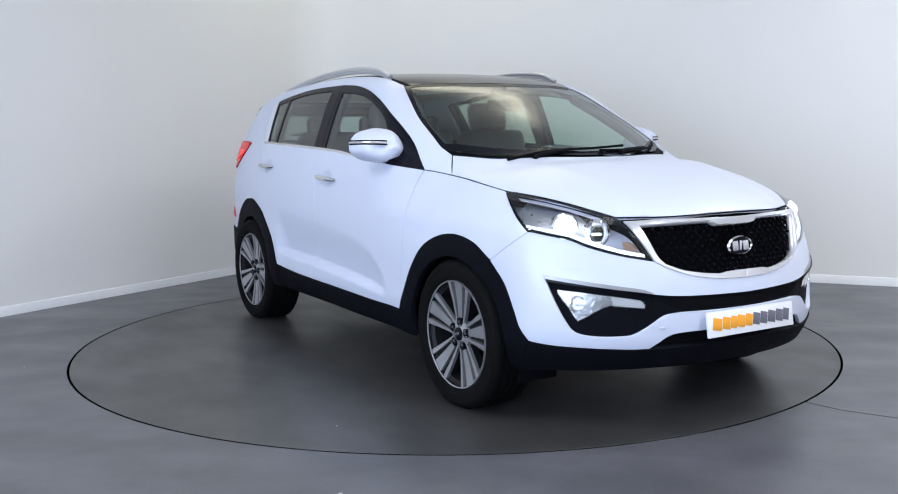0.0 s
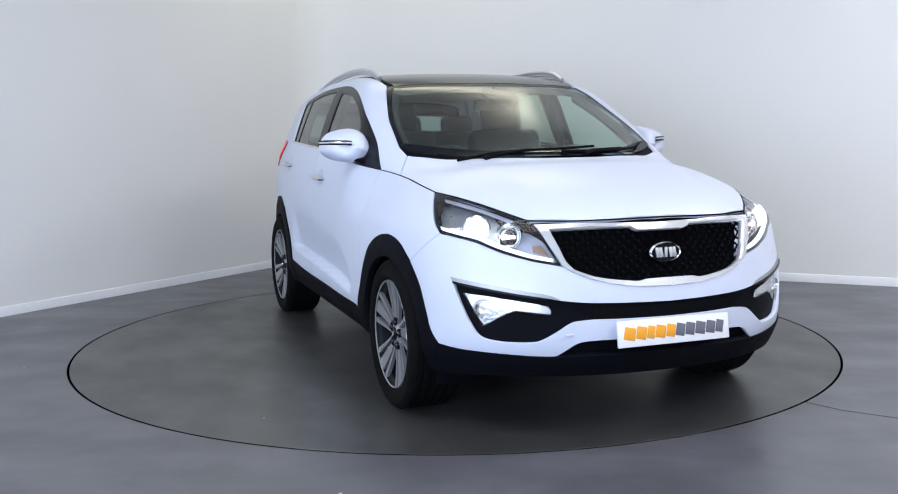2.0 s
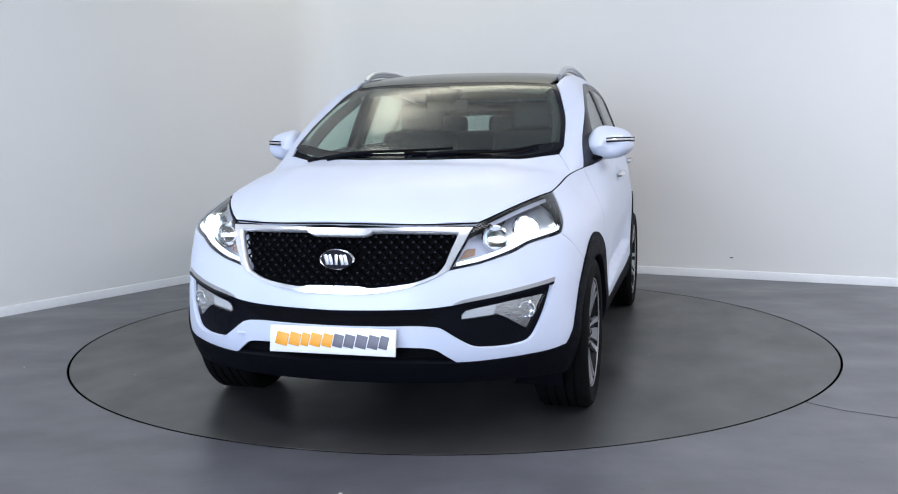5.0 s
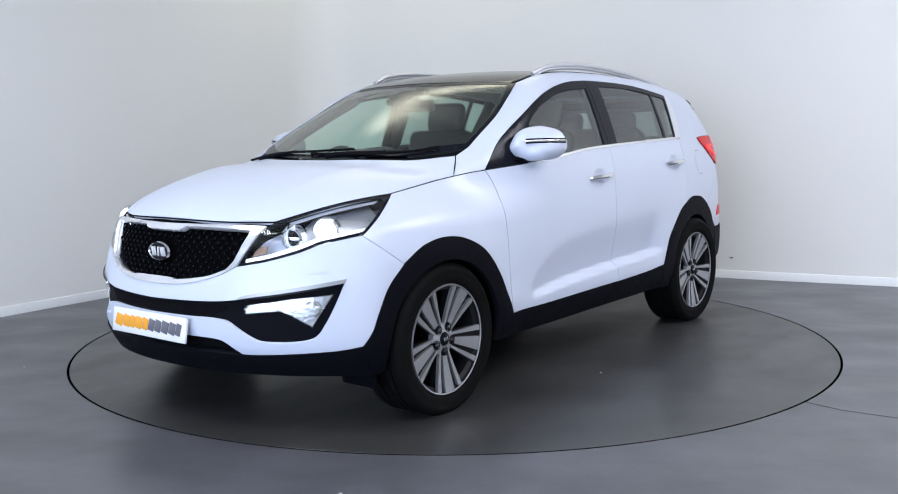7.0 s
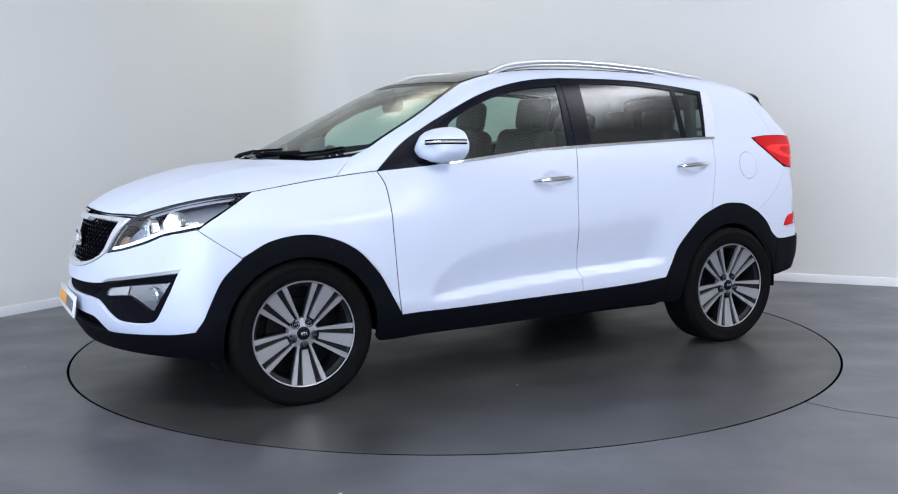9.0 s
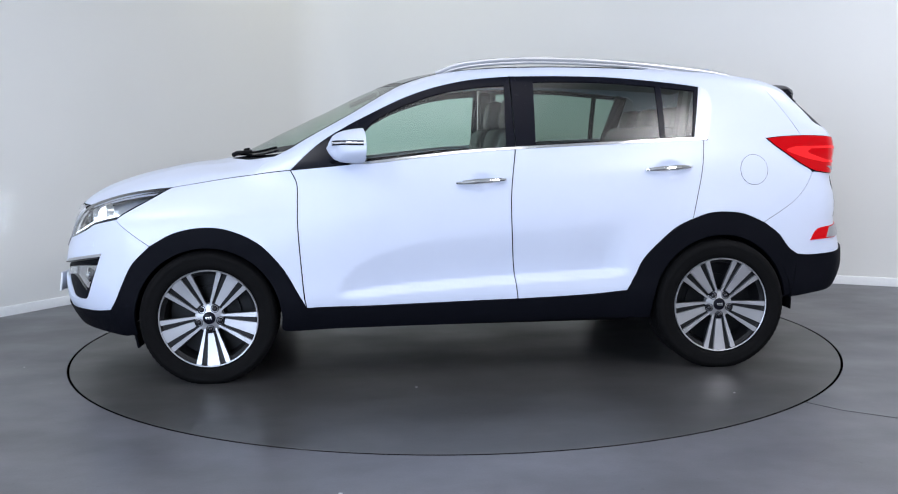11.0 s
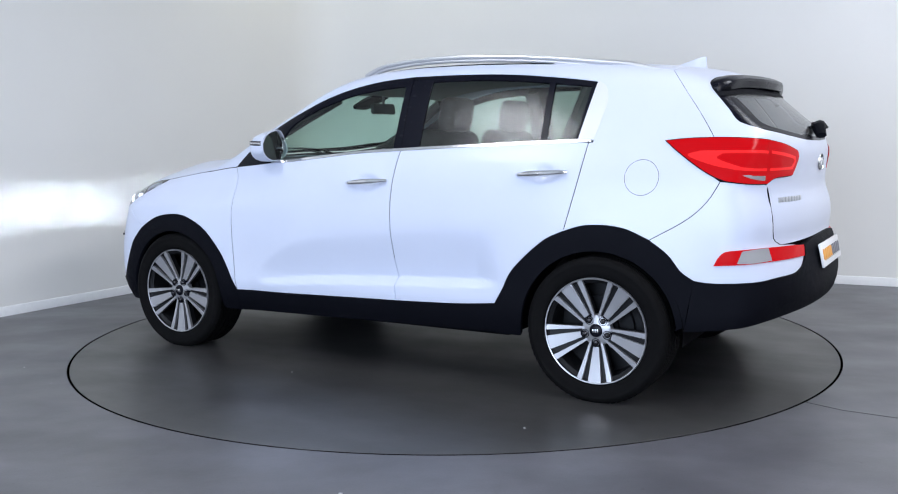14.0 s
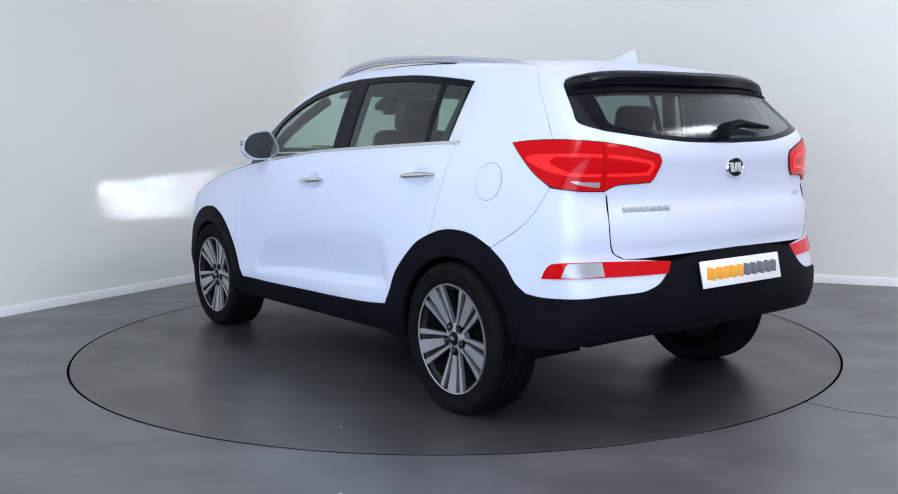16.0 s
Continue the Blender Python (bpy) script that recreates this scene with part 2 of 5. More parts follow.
flank = curve([(.15, .8), (.25, .87), (.34, .905), (.42, .918), (.5, .916), (.7, .918), (.85, .915), (.95, .905), (1.03, .892), (1.1, .873), (1.17, .845), (1.3, .798), (1.4, .758), (1.48, .722), (1.56, .672), (1.65, .6)])
plan = curve([(-2.3, -.27), (-2.0, -.125), (-1.8, -.085), (-1.5, -.05), (-1.2, -.022), (-.8, -.003), (0, 0), (.8, 0), (1.3, -.008), (1.6, -.03), (1.8, -.055), (2.0, -.12), (2.2, -.25)])
crease = curve([(-.95, .785), (-.74, .772), (-.48, .757), (-.22, .739), (.1, .71), (.39, .663), (.51, .617), (.66, .5), (.7, .45)])
ledge = curve([(-.9, .548), (-.62, .533), (-.22, .516), (.25, .491), (.66, .456)])


def half_width(x, z):
    w = flank(z) + plan(x)
    w = w - ease((x - .45) / .75) * (.095 * ease((z - .82) / .22) + .012 * ease((z - .7) / .15))          # shoulder of the front wing
    w = w + .012 * np.exp(-((np.hypot(np.abs(x) - 1.32, z - .33) - .42) / .13) ** 2)   # flared arches
    for hx, hz in ((-.07, 1.0), (-1.05, 1.05)):                            # finger cups behind the door handles
        w = w - .014 * np.exp(-(((x - hx) / .055) ** 2 + ((z - hz) / .036) ** 2) ** 2)
    top, low = crease(x), ledge(x)
    depth = np.clip(.21 * (top - low), 0, .046) * ease((x + .85) / .16) * ease((.7 - x) / .1)
    down = (top - z) / np.maximum(top - low, .02)
    down = np.minimum(.5 * (down + np.sqrt(down**2 + .012)), 1.0)
    up = 1 - ease((low - z) / .045)
    w = w - depth * down * up     # scooped lower doors
    return w


SOFT = .022


def outside(p):
    """Above 0 outside the body, below 0 inside."""
    x, y, z = p[..., 0], np.abs(p[..., 1]), p[..., 2]
    y2 = y * y
    gy = y - half_width(x, z)
    full = .6 * ease((x - 1.1) / .35) * (1 - ease((x - 1.45) / .5))           # a fuller bonnet between its edges
    yb = y2 * (1 - full) + full * y2 * y2 / .56
    xi = x + sweep(x) * yb
    crease_line = .42 + .1 * (1.9 - x)
    gz = (z - (ridge(xi) - crown(x) * yb + .006 * np.exp(-((y - crease_line) / .05) ** 2) * ease((x - 1.1) / .2))) * .88
    gf = (x - nose(z) + .33 * y2 + .27 * y2 * y2) * .93
    gr = (-x - tail(z) + .14 * y2 + .255 * y2 * y2) * .95
    m = np.maximum(np.maximum(gy, gz), np.maximum(gf, gr))
    return m + SOFT * np.log(np.exp((gy - m) / SOFT) + np.exp((gz - m) / SOFT) + np.exp((gf - m) / SOFT) + np.exp((gr - m) / SOFT))


def meet(start, way, far):
    """Where rays from inside the body come out of it."""
    lo, hi = np.zeros(len(start)), np.full(len(start), float(far))
    for _ in range(34):
        mid = (lo + hi) / 2
        out = outside(start + way * mid[:, None]) > 0
        lo, hi = np.where(out, lo, mid), np.where(out, mid, hi)
    return start + way * lo[:, None]


def normals(p, e=.004):
    g = np.stack([outside(p + d) - outside(p - d) for d in np.eye(3) * e], -1)
    return g / np.linalg.norm(g, axis=1, keepdims=True)


# maps from a flat sheet (u, v) to the body: round the long axis, round the nose, round the tail, over the tail, from above
def spread(kind, uv):
    u, v = uv[:, 0], uv[:, 1]
    o = 0 * u
    if kind == "round":
        return np.stack([u, o, o + .9], -1), np.stack([o, np.cos(v), np.sin(v)], -1)
    if kind == "nose":
        return np.stack([o + 1.25, o, v], -1), np.stack([np.cos(u), np.sin(u), o], -1)
    if kind == "tail":
        return np.stack([o - 1.2, o, v], -1), np.stack([-np.cos(u), np.sin(u), o], -1)
    if kind == "back":
        return np.stack([o - 1.35, u, o + .95], -1), np.stack([-np.cos(v), o, np.sin(v)], -1)
    return np.stack([u, v, o + .6], -1), np.stack([o, o, o + 1], -1)


def flatten(kind, p):
    x, y, z = p[:, 0], p[:, 1], p[:, 2]
    if kind == "round":
        return np.stack([x, np.arctan2(z - .9, y)], -1)
    if kind == "nose":
        return np.stack([np.arctan2(y, x - 1.25), z], -1)
    if kind == "tail":
        return np.stack([np.arctan2(y, -1.2 - x), z], -1)
    if kind == "back":
        return np.stack([y, np.arctan2(z - .95, -1.35 - x)], -1)
    return np.stack([x, y], -1)


def on_body(kind, uv):
    start, way = spread(kind, uv)
    return meet(start, way, 2.2)


# ---- the place ----
WALL = material("wall_paint", (.76, .756, .735), .75, grain=.012, grain_scale=.9, bump=.12, bump_scale=60, spec=.25)
SKIRT = material("skirting_paint", (.78, .79, .8), .5, grain=.02)
JOINT = material("joint_filler", (.02, .02, .022), .7, grain=.3)
CEILING = material("ceiling_paint", (.7, .7, .68), .9, grain=.02)
# near-black: puts shade into the turntable gap; also colours the small wall mark
PIT = material("pit_dark", (.004, .004, .004), .9, spec=0)


def concrete(name, seed, tone, sheen):
    """Grey painted concrete: broad stains, fine grain, scuffs and a dull sheen."""
    m = bpy.data.materials.new(name)
    m.use_nodes = True
    nt = m.node_tree
    b = nt.nodes["Principled BSDF"]
    at = nt.nodes.new("ShaderNodeTexCoord")

    def noisy(scale, detail, shift, stretch=(1, 1, 1)):
        mp = nt.nodes.new("ShaderNodeMapping")
        mp.inputs["Location"].default_value = (seed + shift, seed * 2, 0)
        mp.inputs["Scale"].default_value = stretch
        n = nt.nodes.new("ShaderNodeTexNoise")
        n.inputs["Scale"].default_value, n.inputs["Detail"].default_value = scale, detail
        nt.links.new(at.outputs["Object"], mp.inputs[0])
        nt.links.new(mp.outputs[0], n.inputs["Vector"])
        return n.outputs[0]

    def ranged(v, a, c, lo, hi):
        r = nt.nodes.new("ShaderNodeMapRange")
        for i, q in zip((1, 2, 3, 4), (a, c, lo, hi)):
            r.inputs[i].default_value = q
        nt.links.new(v, r.inputs[0])
        return r.outputs[0]

    def times(a, c):
        q = nt.nodes.new("ShaderNodeMath")
        q.operation = "MULTIPLY"
        nt.links.new(a, q.inputs[0])
        nt.links.new(c, q.inputs[1])
        return q.outputs[0]
    broad = ranged(noisy(.8, 6, 3), .3, .7, .8, 1.2)
    streak = ranged(noisy(2.6, 8, 9, (.8, 1.25, 1)), .4, .68, .92, 1.22)
    fine = times(ranged(noisy(120, 3, 1), .2, .8, .9, 1.1), ranged(noisy(11, 5, 6), .3, .7, .93, 1.07))
    specks = ranged(noisy(24, 2, 5), .72, .76, 1.0, .75)
    chips = ranged(noisy(38, 1, 11), .8, .815, 1.0, 2.6)
    all_ = times(times(times(times(broad, streak), fine), specks), chips)
    s = nt.nodes.new("ShaderNodeVectorMath")
    s.operation = "SCALE"
    s.inputs[0].default_value = tone
    nt.links.new(all_, s.inputs["Scale"])
    nt.links.new(s.outputs[0], b.inputs["Base Color"])
    nt.links.new(ranged(noisy(2.4, 8, 7, (.8, 1.2, 1)), .3, .7, .31, .46), b.inputs["Roughness"])
    b.inputs["Specular IOR Level"].default_value = sheen
    k = nt.nodes.new("ShaderNodeBump")
    k.inputs["Strength"].default_value, k.inputs["Distance"].default_value = .15, .002
    nt.links.new(noisy(45, 4, 2), k.inputs["Height"])
    nt.links.new(k.outputs[0], b.inputs["Normal"])
    return m


FLOOR = concrete("floor_concrete", 0.0, (.078, .079, .091), .8)
DISC = concrete("turntable_concrete", 4.7, (.034, .034, .0345), .95)
RADIUS = 2.2345


def outline_room(inset=0.0):
    """The room's plan: two seen walls that meet in a rounded corner, and two plain ones behind the camera."""
    a, b = ALONG_LEFT, ALONG_RIGHT
    c = CORNER
    r = .5
    pts = [c + a * 14 + b * 11, c + a * 14]
    p0, p2 = c + a * r, c + b * r
    for k in range(13):
        s = k / 12
        pts.append(p0 * (1 - s) ** 2 + c * (2 * s * (1 - s)) + p2 * s * s)
    pts.append(c + b * 11)
    mid = (pts[0] + c) / 2
    if inset:
        pts = [p + (mid - p).normalized() * inset for p in pts]
    return pts


def build_room():
    pts = outline_room()
    bm = bmesh.new()
    n = len(pts)
    ring = []
    for k in range(240):
        q = 2 * math.pi * k / 240
        ring.append(bm.verts.new((RADIUS * math.cos(q), RADIUS * math.sin(q), 0)))
    out = [bm.verts.new((p.x, p.y, 0)) for p in pts]
    edges = [bm.edges.new((ring[k], ring[(k + 1) % 240])) for k in range(240)] + [bm.edges.new((out[k], out[(k + 1) % n])) for k in range(n)]
    bmesh.ops.triangle_fill(bm, edges=edges, use_beauty=True)
    drop = [bm.verts.new((v.co.x, v.co.y, -.08)) for v in ring]
    lip = [bm.verts.new((v.co.x * 1.0004, v.co.y * 1.0004, -.004)) for v in ring]
    for f in bm.faces:
        f.normal_update()
        if f.normal.z < 0:
            f.normal_flip()
    for k in range(240):
        j = (k + 1) % 240
        bm.faces.new((ring[k], ring[j], lip[j], lip[k]))
        # gap wall coloured black for the shade down there
        bm.faces.new((lip[k], lip[j], drop[j], drop[k])).material_index = 1
    me = bpy.data.meshes.new("floor")
    bm.to_mesh(me)
    bm.free()
    me.materials.append(FLOOR)
    me.materials.append(PIT)
    tagged(new("floor", me), "grey painted concrete floor with stains and scuffs", "floor", kind="structure")
    bm = bmesh.new()
    bmesh.ops.create_circle(bm, cap_ends=True, radius=RADIUS + .2, segments=64, matrix=Matrix.Translation((0, 0, -.08)))
    tagged(part("turntable_pit", bm, PIT, None), "dark gap round the turntable", "floor pit", kind="structure")

    def wall(name, a, b, label):
        """A run of wall between plan points, with thickness outwards."""
        bm = bmesh.new()
        line = [Vector((p.x, p.y, 0)) for p in a]
        mid = (pts[0] + CORNER) / 2
        outer = [p + (p - mid).normalized() * .2 for p in line]
        for i in range(len(line) - 1):
            q = [bm.verts.new(v) for v in (line[i], line[i + 1], line[i + 1] + Vector((0, 0, b)), line[i] + Vector((0, 0, b)))]
            bm.faces.new(q)
            q = [bm.verts.new(v) for v in (outer[i], outer[i + 1], outer[i + 1] + Vector((0, 0, b)), outer[i] + Vector((0, 0, b)))]
            bm.faces.new(q)
        bmesh.ops.remove_doubles(bm, verts=bm.verts, dist=1e-4)
        for f in bm.faces:
            f.smooth = True
        me = bpy.data.meshes.new(name)
        bm.to_mesh(me)
        bm.free()
        me.materials.append(WALL)
        tagged(new(name, me), label, "wall", kind="structure")
    wall("wall_north", pts[1:16], HEIGHT, "plain off-white painted studio wall with a rounded corner")
    wall("wall_east", [pts[15], pts[0]], HEIGHT, "plain off-white painted wall")
    wall("wall_south", [pts[0], pts[1]], HEIGHT, "plain off-white painted wall")
    bm = bmesh.new()
    bm.faces.new([bm.verts.new((p.x, p.y, HEIGHT)) for p in pts])
    tagged(part("ceiling", bm, CEILING, None), "plain white ceiling", "ceiling", kind="structure")
    # a filled joint in the floor
    bm = bmesh.new()
    line = [Vector(q) for q in ((1.605, -1.555, .0004), (1.72, -1.69, .0004), (1.93, -1.83, .0004), (2.45, -2.12, .0004), (3.3, -2.55, .0004))]
    rows = []
    for i, q in enumerate(line):
        d = (line[min(i + 1, 4)] - line[max(i - 1, 0)]).normalized()
        side = Vector((-d.y, d.x, 0)) * .0022
        rows.append([bm.verts.new(q + side), bm.verts.new(q + Vector((0, 0, .0016))), bm.verts.new(q - side)])
    for p0, p1 in zip(rows, rows[1:]):
        bm.faces.new((p0[0], p0[1], p1[1], p1[0]))
        bm.faces.new((p0[1], p0[2], p1[2], p1[1]))
    tagged(part("floor_joint", bm, JOINT, None), "thin dark joint in the concrete floor", "floor joint", kind="structure")
    # skirting along the two seen walls
    bm = bmesh.new()
    mid = (pts[0] + CORNER) / 2
    shape = ((.0, .0), (.013, .0), (.013, .055), (.008, .066), (.0, .068))
    rows = []
    for p in pts[1:16]:
        d = (mid - p)
        d.z = 0
        d.normalize()
        rows.append([bm.verts.new((p.x + d.x * o * 1.3, p.y + d.y * o * 1.3, z)) for o, z in shape])
    for a, b in zip(rows, rows[1:]):
        for i in range(len(shape) - 1):
            bm.faces.new((a[i], a[i + 1], b[i + 1], b[i]))
    tagged(part("baseboard", bm, SKIRT, None), "low pale grey skirting board along the wall", "skirting board", kind="structure")


def build_turntable():
    bm = bmesh.new()
    lathe_pts = ((RADIUS - .0135, -.07), (RADIUS - .0135, -.0005), (RADIUS - .014, 0.0))
    rings = [[bm.verts.new((r * math.cos(2 * math.pi * k / 240), r * math.sin(2 * math.pi * k / 240), z)) for k in range(240)] for r, z in lathe_pts]
    for a, b in zip(rings, rings[1:]):
        for k in range(240):
            bm.faces.new((a[k], a[(k + 1) % 240], b[(k + 1) % 240], b[k]))
    bm.faces.new(rings[-1])
    disc = part("turntable", bm, DISC, None)
    # black band added on the disc's edge, as the gap's shade
    bm = bmesh.new()
    ring = [[bm.verts.new((r * math.cos(2 * math.pi * k / 240), r * math.sin(2 * math.pi * k / 240), z)) for k in range(240)] for r, z in ((RADIUS - .013, -.07), (RADIUS - .013, -.0006), (RADIUS - .0115, -.0006), (RADIUS - .0115, -.07))]
    for a, b in zip(ring, ring[1:]):
        for k in range(240):
            bm.faces.new((a[k], a[(k + 1) % 240], b[(k + 1) % 240], b[k]))
    part("gap_dark_band", bm, PIT, disc, "black band added to darken the turntable gap")
    return tagged(disc, "grey round turntable flush with the floor under the car", "turntable")


def chips(name, spots, parent=None):
    """Small pale flakes lying flat."""
    bm = bmesh.new()
    for x, y, r in spots:
        n = random.randint(5, 7)
        a0 = random.random() * 6
        low = [bm.verts.new((x + r * (.6 + .5 * random.random()) * math.cos(a0 + 6.283 * k / n), y + r * .6 * math.sin(a0 + 6.283 * k / n), .0005)) for k in range(n)]
        top = [bm.verts.new((v.co.x * .8 + x * .2, v.co.y * .8 + y * .2, .003)) for v in low]
        bm.faces.new(top)
        for k in range(n):
            bm.faces.new((low[k], low[(k + 1) % n], top[(k + 1) % n], top[k]))
    return part(name, bm, CHIP, parent, "small pale flakes on the concrete", smooth=False)


CHIP = material("pale_flake", (.5, .5, .5), .7, grain=.2)
tagged(chips("floor_flakes", ((-.4, -2.62, .010), (-2.35, -.72, .007), (1.9, -2.05, .006))), category="debris", kind="stuff")
# small block for a dark mark low on the wall
bm = bmesh.new()
block(bm, Matrix.Translation((2.365, 2.212, .175)) @ Matrix.Rotation(math.atan2(-.424, .905), 4, "Z"), .026, .01, .008, .002)
tagged(part("wall_mark", bm, PIT, None), "tiny dark mark low on the wall", "bracket")
build_room()
turntable = build_turntable()
chips("flakes", ((.3, 1.2, .006), (1.3, -1.4, .007), (-1.2, 1.5, .006)), turntable)["kind"] = "stuff"


# ---- the car ----
car = tagged(new("car"), "white five-door SUV with lit headlamps standing on the turntable", "car")
car.empty_display_size = .3

# shared lines of the body
BONNET_EDGE = T((1.967, .526), (1.9, .577), (1.8, .637), (1.684, .69), (1.567, .731), (1.5, .748))
WING_TOP = np.vstack([T((1.5, .748)), S((1.337, 1.013), (1.2, 1.033), (1.093, 1.046))])
WING_TOP2 = S((1.093, 1.046), (1.0, 1.058), (.9, 1.068))
COWL_SEAM = np.vstack([S((1.093, 1.046)), T((.985, .702))])
DOOR_FRONT = S((.9, 1.068), (.868, 1.0), (.864, .9), (.863, .766), (.843, .469), (.83, .375))
F_ARCH = S((.83, .375), (.884, .473), (.953, .592), (1.067, .711), (1.211, .777), (1.342, .79), (1.475, .765), (1.596, .702))
F_ARCH2 = S((1.596, .702), (1.684, .616), (1.738, .513), (1.77, .44), (1.805, .384))
BUMPER_SEAM = S((1.596, .702), (1.702, .776), (1.772, .832))
LAMP_REAR = S((1.772, .832), (1.726, .864), (1.646, .908), (1.56, .955))
BELT = S((.9, 1.068), (.658, 1.089), (.481, 1.107), (.245, 1.131), (.01, 1.154), (-.246, 1.168))
BELT2 = S((-.246, 1.168), (-.487, 1.178), (-.779, 1.189), (-1.069, 1.2), (-1.249, 1.194))
B_SEAM = S((-.246, 1.168), (-.221, .989), (-.214, .844), (-.224, .61), (-.246, .394))
REAR_SEAM = S((-1.249, 1.194), (-1.223, 1.034), (-1.168, .802), (-1.161, .787))
SILL_F = S((.83, .375), (.548, .378), (.253, .384), (-.246, .394))
SILL_R = S((-.246, .394), (-.626, .408), (-.816, .424))
R_ARCH = S((-.816, .424), (-.859, .501), (-.916, .603), (-1.059, .735), (-1.161, .787))
R_ARCH2 = S((-1.161, .787), (-1.25, .815), (-1.346, .821), (-1.45, .807), (-1.56, .76))
R_ARCH3 = S((-1.56, .76), (-1.64, .7), (-1.7, .625), (-1.756, .586))
Q_SEAM = S((-1.56, .76), (-1.715, .852), (-1.8, .933), (-1.85, 1.02))
DLO_TOP = S((.9, 1.068), (.763, 1.194), (.626, 1.279), (.489, 1.349), (.307, 1.432), (.127, 1.489), (-.052, 1.522), (-.235, 1.536))
DLO_TOP2 = S((-.235, 1.536), (-.497, 1.536), (-.794, 1.526), (-1.09, 1.496), (-1.252, 1.474))
CHROME_REAR = S((-1.252, 1.474), (-1.293, 1.445), (-1.308, 1.381), (-1.29, 1.28), (-1.268, 1.194))
GATE_SIDE = np.vstack([T((-1.58, .6)), S((-1.612, 1.487), (-1.655, 1.431), (-1.735, 1.323), (-1.81, 1.207))])
SCREEN_SIDE = T((.31, .59), (.45, .637), (.631, .684), (.8, .705), (.9, .714))
SCREEN_TOP = T((.31, .59), (.353, .4), (.4, .2), (.414, 0))
SCREEN_LOW = T((1.285, 0), (1.262, .175), (1.13, .47), (.98, .65), (.9, .714))
ROOF_SIDE = T((-1.58, .6), (-1.3, .613), (-.9, .618), (-.4, .618), (0, .61), (.2, .6), (.31, .59))
BONNET_FRONT = T((2.1, 0), (2.085, .2), (2.045, .37), (1.967, .526))
BONNET_REAR = T((.985, .702), (1.03, .655), (1.17, .49), (1.295, .2), (1.32, 0))


def build_shell():
    panel("bonnet", "top", both(loop(BONNET_FRONT, BONNET_EDGE, WING_TOP, COWL_SEAM, BONNET_REAR)), PAINT, car, "white bonnet", sides=1, gap=.0025, flange=.022)
    panel("windscreen", "top", both(loop(SCREEN_LOW, SCREEN_SIDE[::-1], SCREEN_TOP)), CLEAR, car, "clear windscreen", sides=1, gap=.004, lift=-.004, flange=0)
    panel("front_wing", "round", loop(WING_TOP, WING_TOP2, DOOR_FRONT, F_ARCH, BUMPER_SEAM, LAMP_REAR, [LAMP_REAR[-1], WING_TOP[0]]), PAINT, car)
    side = loop(DLO_TOP, DLO_TOP2, CHROME_REAR, [CHROME_REAR[-1], REAR_SEAM[0]], REAR_SEAM, R_ARCH2, Q_SEAM, S((-1.85, 1.02), (-1.75, 1.092), (-1.604, 1.194)),
                S((-1.604, 1.194), (-1.7, 1.204), (-1.81, 1.207)), GATE_SIDE[::-1], ROOF_SIDE, SCREEN_SIDE, T((.9, .714), (.985, .702)), COWL_SEAM[::-1], WING_TOP2)
    panel("body_side", "round", side, PAINT, car, "white roof pillar and rear quarter panel", gap=.002)
    panel("roof_glass", "top", both(loop(T((.412, 0), (.398, .2), (.352, .395), (.318, .555)), T((.318, .555), (.2, .575), (0, .585), (-.3, .59)), T((-.3, .59), (-.3, 0)))), ROOF_GLASS, car, "black panoramic glass roof panel", sides=1)
    panel("roof_glass", "top", both(loop(T((-.306, 0), (-.306, .59)), T((-.306, .59), (-.7, .592), (-.98, .59)), T((-.98, .59), (-.99, 0)))), ROOF_GLASS, car, "black panoramic glass roof panel", sides=1)
    panel("roof_panel", "top", both(loop(T((-.995, 0), (-.985, .6)), T((-.985, .608), (-1.3, .608), (-1.57, .597)), T((-1.57, .597), (-1.585, .3), (-1.59, 0)))), PAINT, car, sides=1)
    for d in panel("front_door", "round", loop(DOOR_FRONT[::-1], BELT, B_SEAM, SILL_F[::-1]), PAINT, car, step=(.03, .008)):
        DOORS.append(d)
    for d in panel("rear_door", "round", loop(B_SEAM[::-1], BELT2, REAR_SEAM, R_ARCH[::-1], SILL_R[::-1]), PAINT, car, step=(.03, .008)):
        DOORS.append(d)
    # side windows
    GT = S((.555, 1.215), (.489, 1.297), (.4, 1.35), (.307, 1.392), (.127, 1.449), (-.05, 1.478), (-.205, 1.489))
    frame = loop(DLO_TOP, S((-.235, 1.536), (-.246, 1.168)), S((-.246, 1.168), (-.198, 1.166)), S((-.198, 1.166), (-.205, 1.489)), GT[::-1], S((.555, 1.215), (.54, 1.112)), S((.54, 1.112), (.54, 1.102)), S((.54, 1.102), (.658, 1.09), (.9, 1.068)))
    panel("window_frame", "round", frame, GLOSS_BLACK, car, "gloss black window frame", gap=.001)
    panel("front_side_window", "round", loop(GT, S((-.205, 1.489), (-.198, 1.166)), S((-.198, 1.166), (.01, 1.155), (.245, 1.134), (.54, 1.105)), S((.54, 1.105), (.555, 1.215))), CLEAR, car, gap=0, lift=-.006, flange=0)
    RT = S((-.36, 1.506), (-.6, 1.506), (-.794, 1.497), (-1.09, 1.468), (-1.224, 1.452))
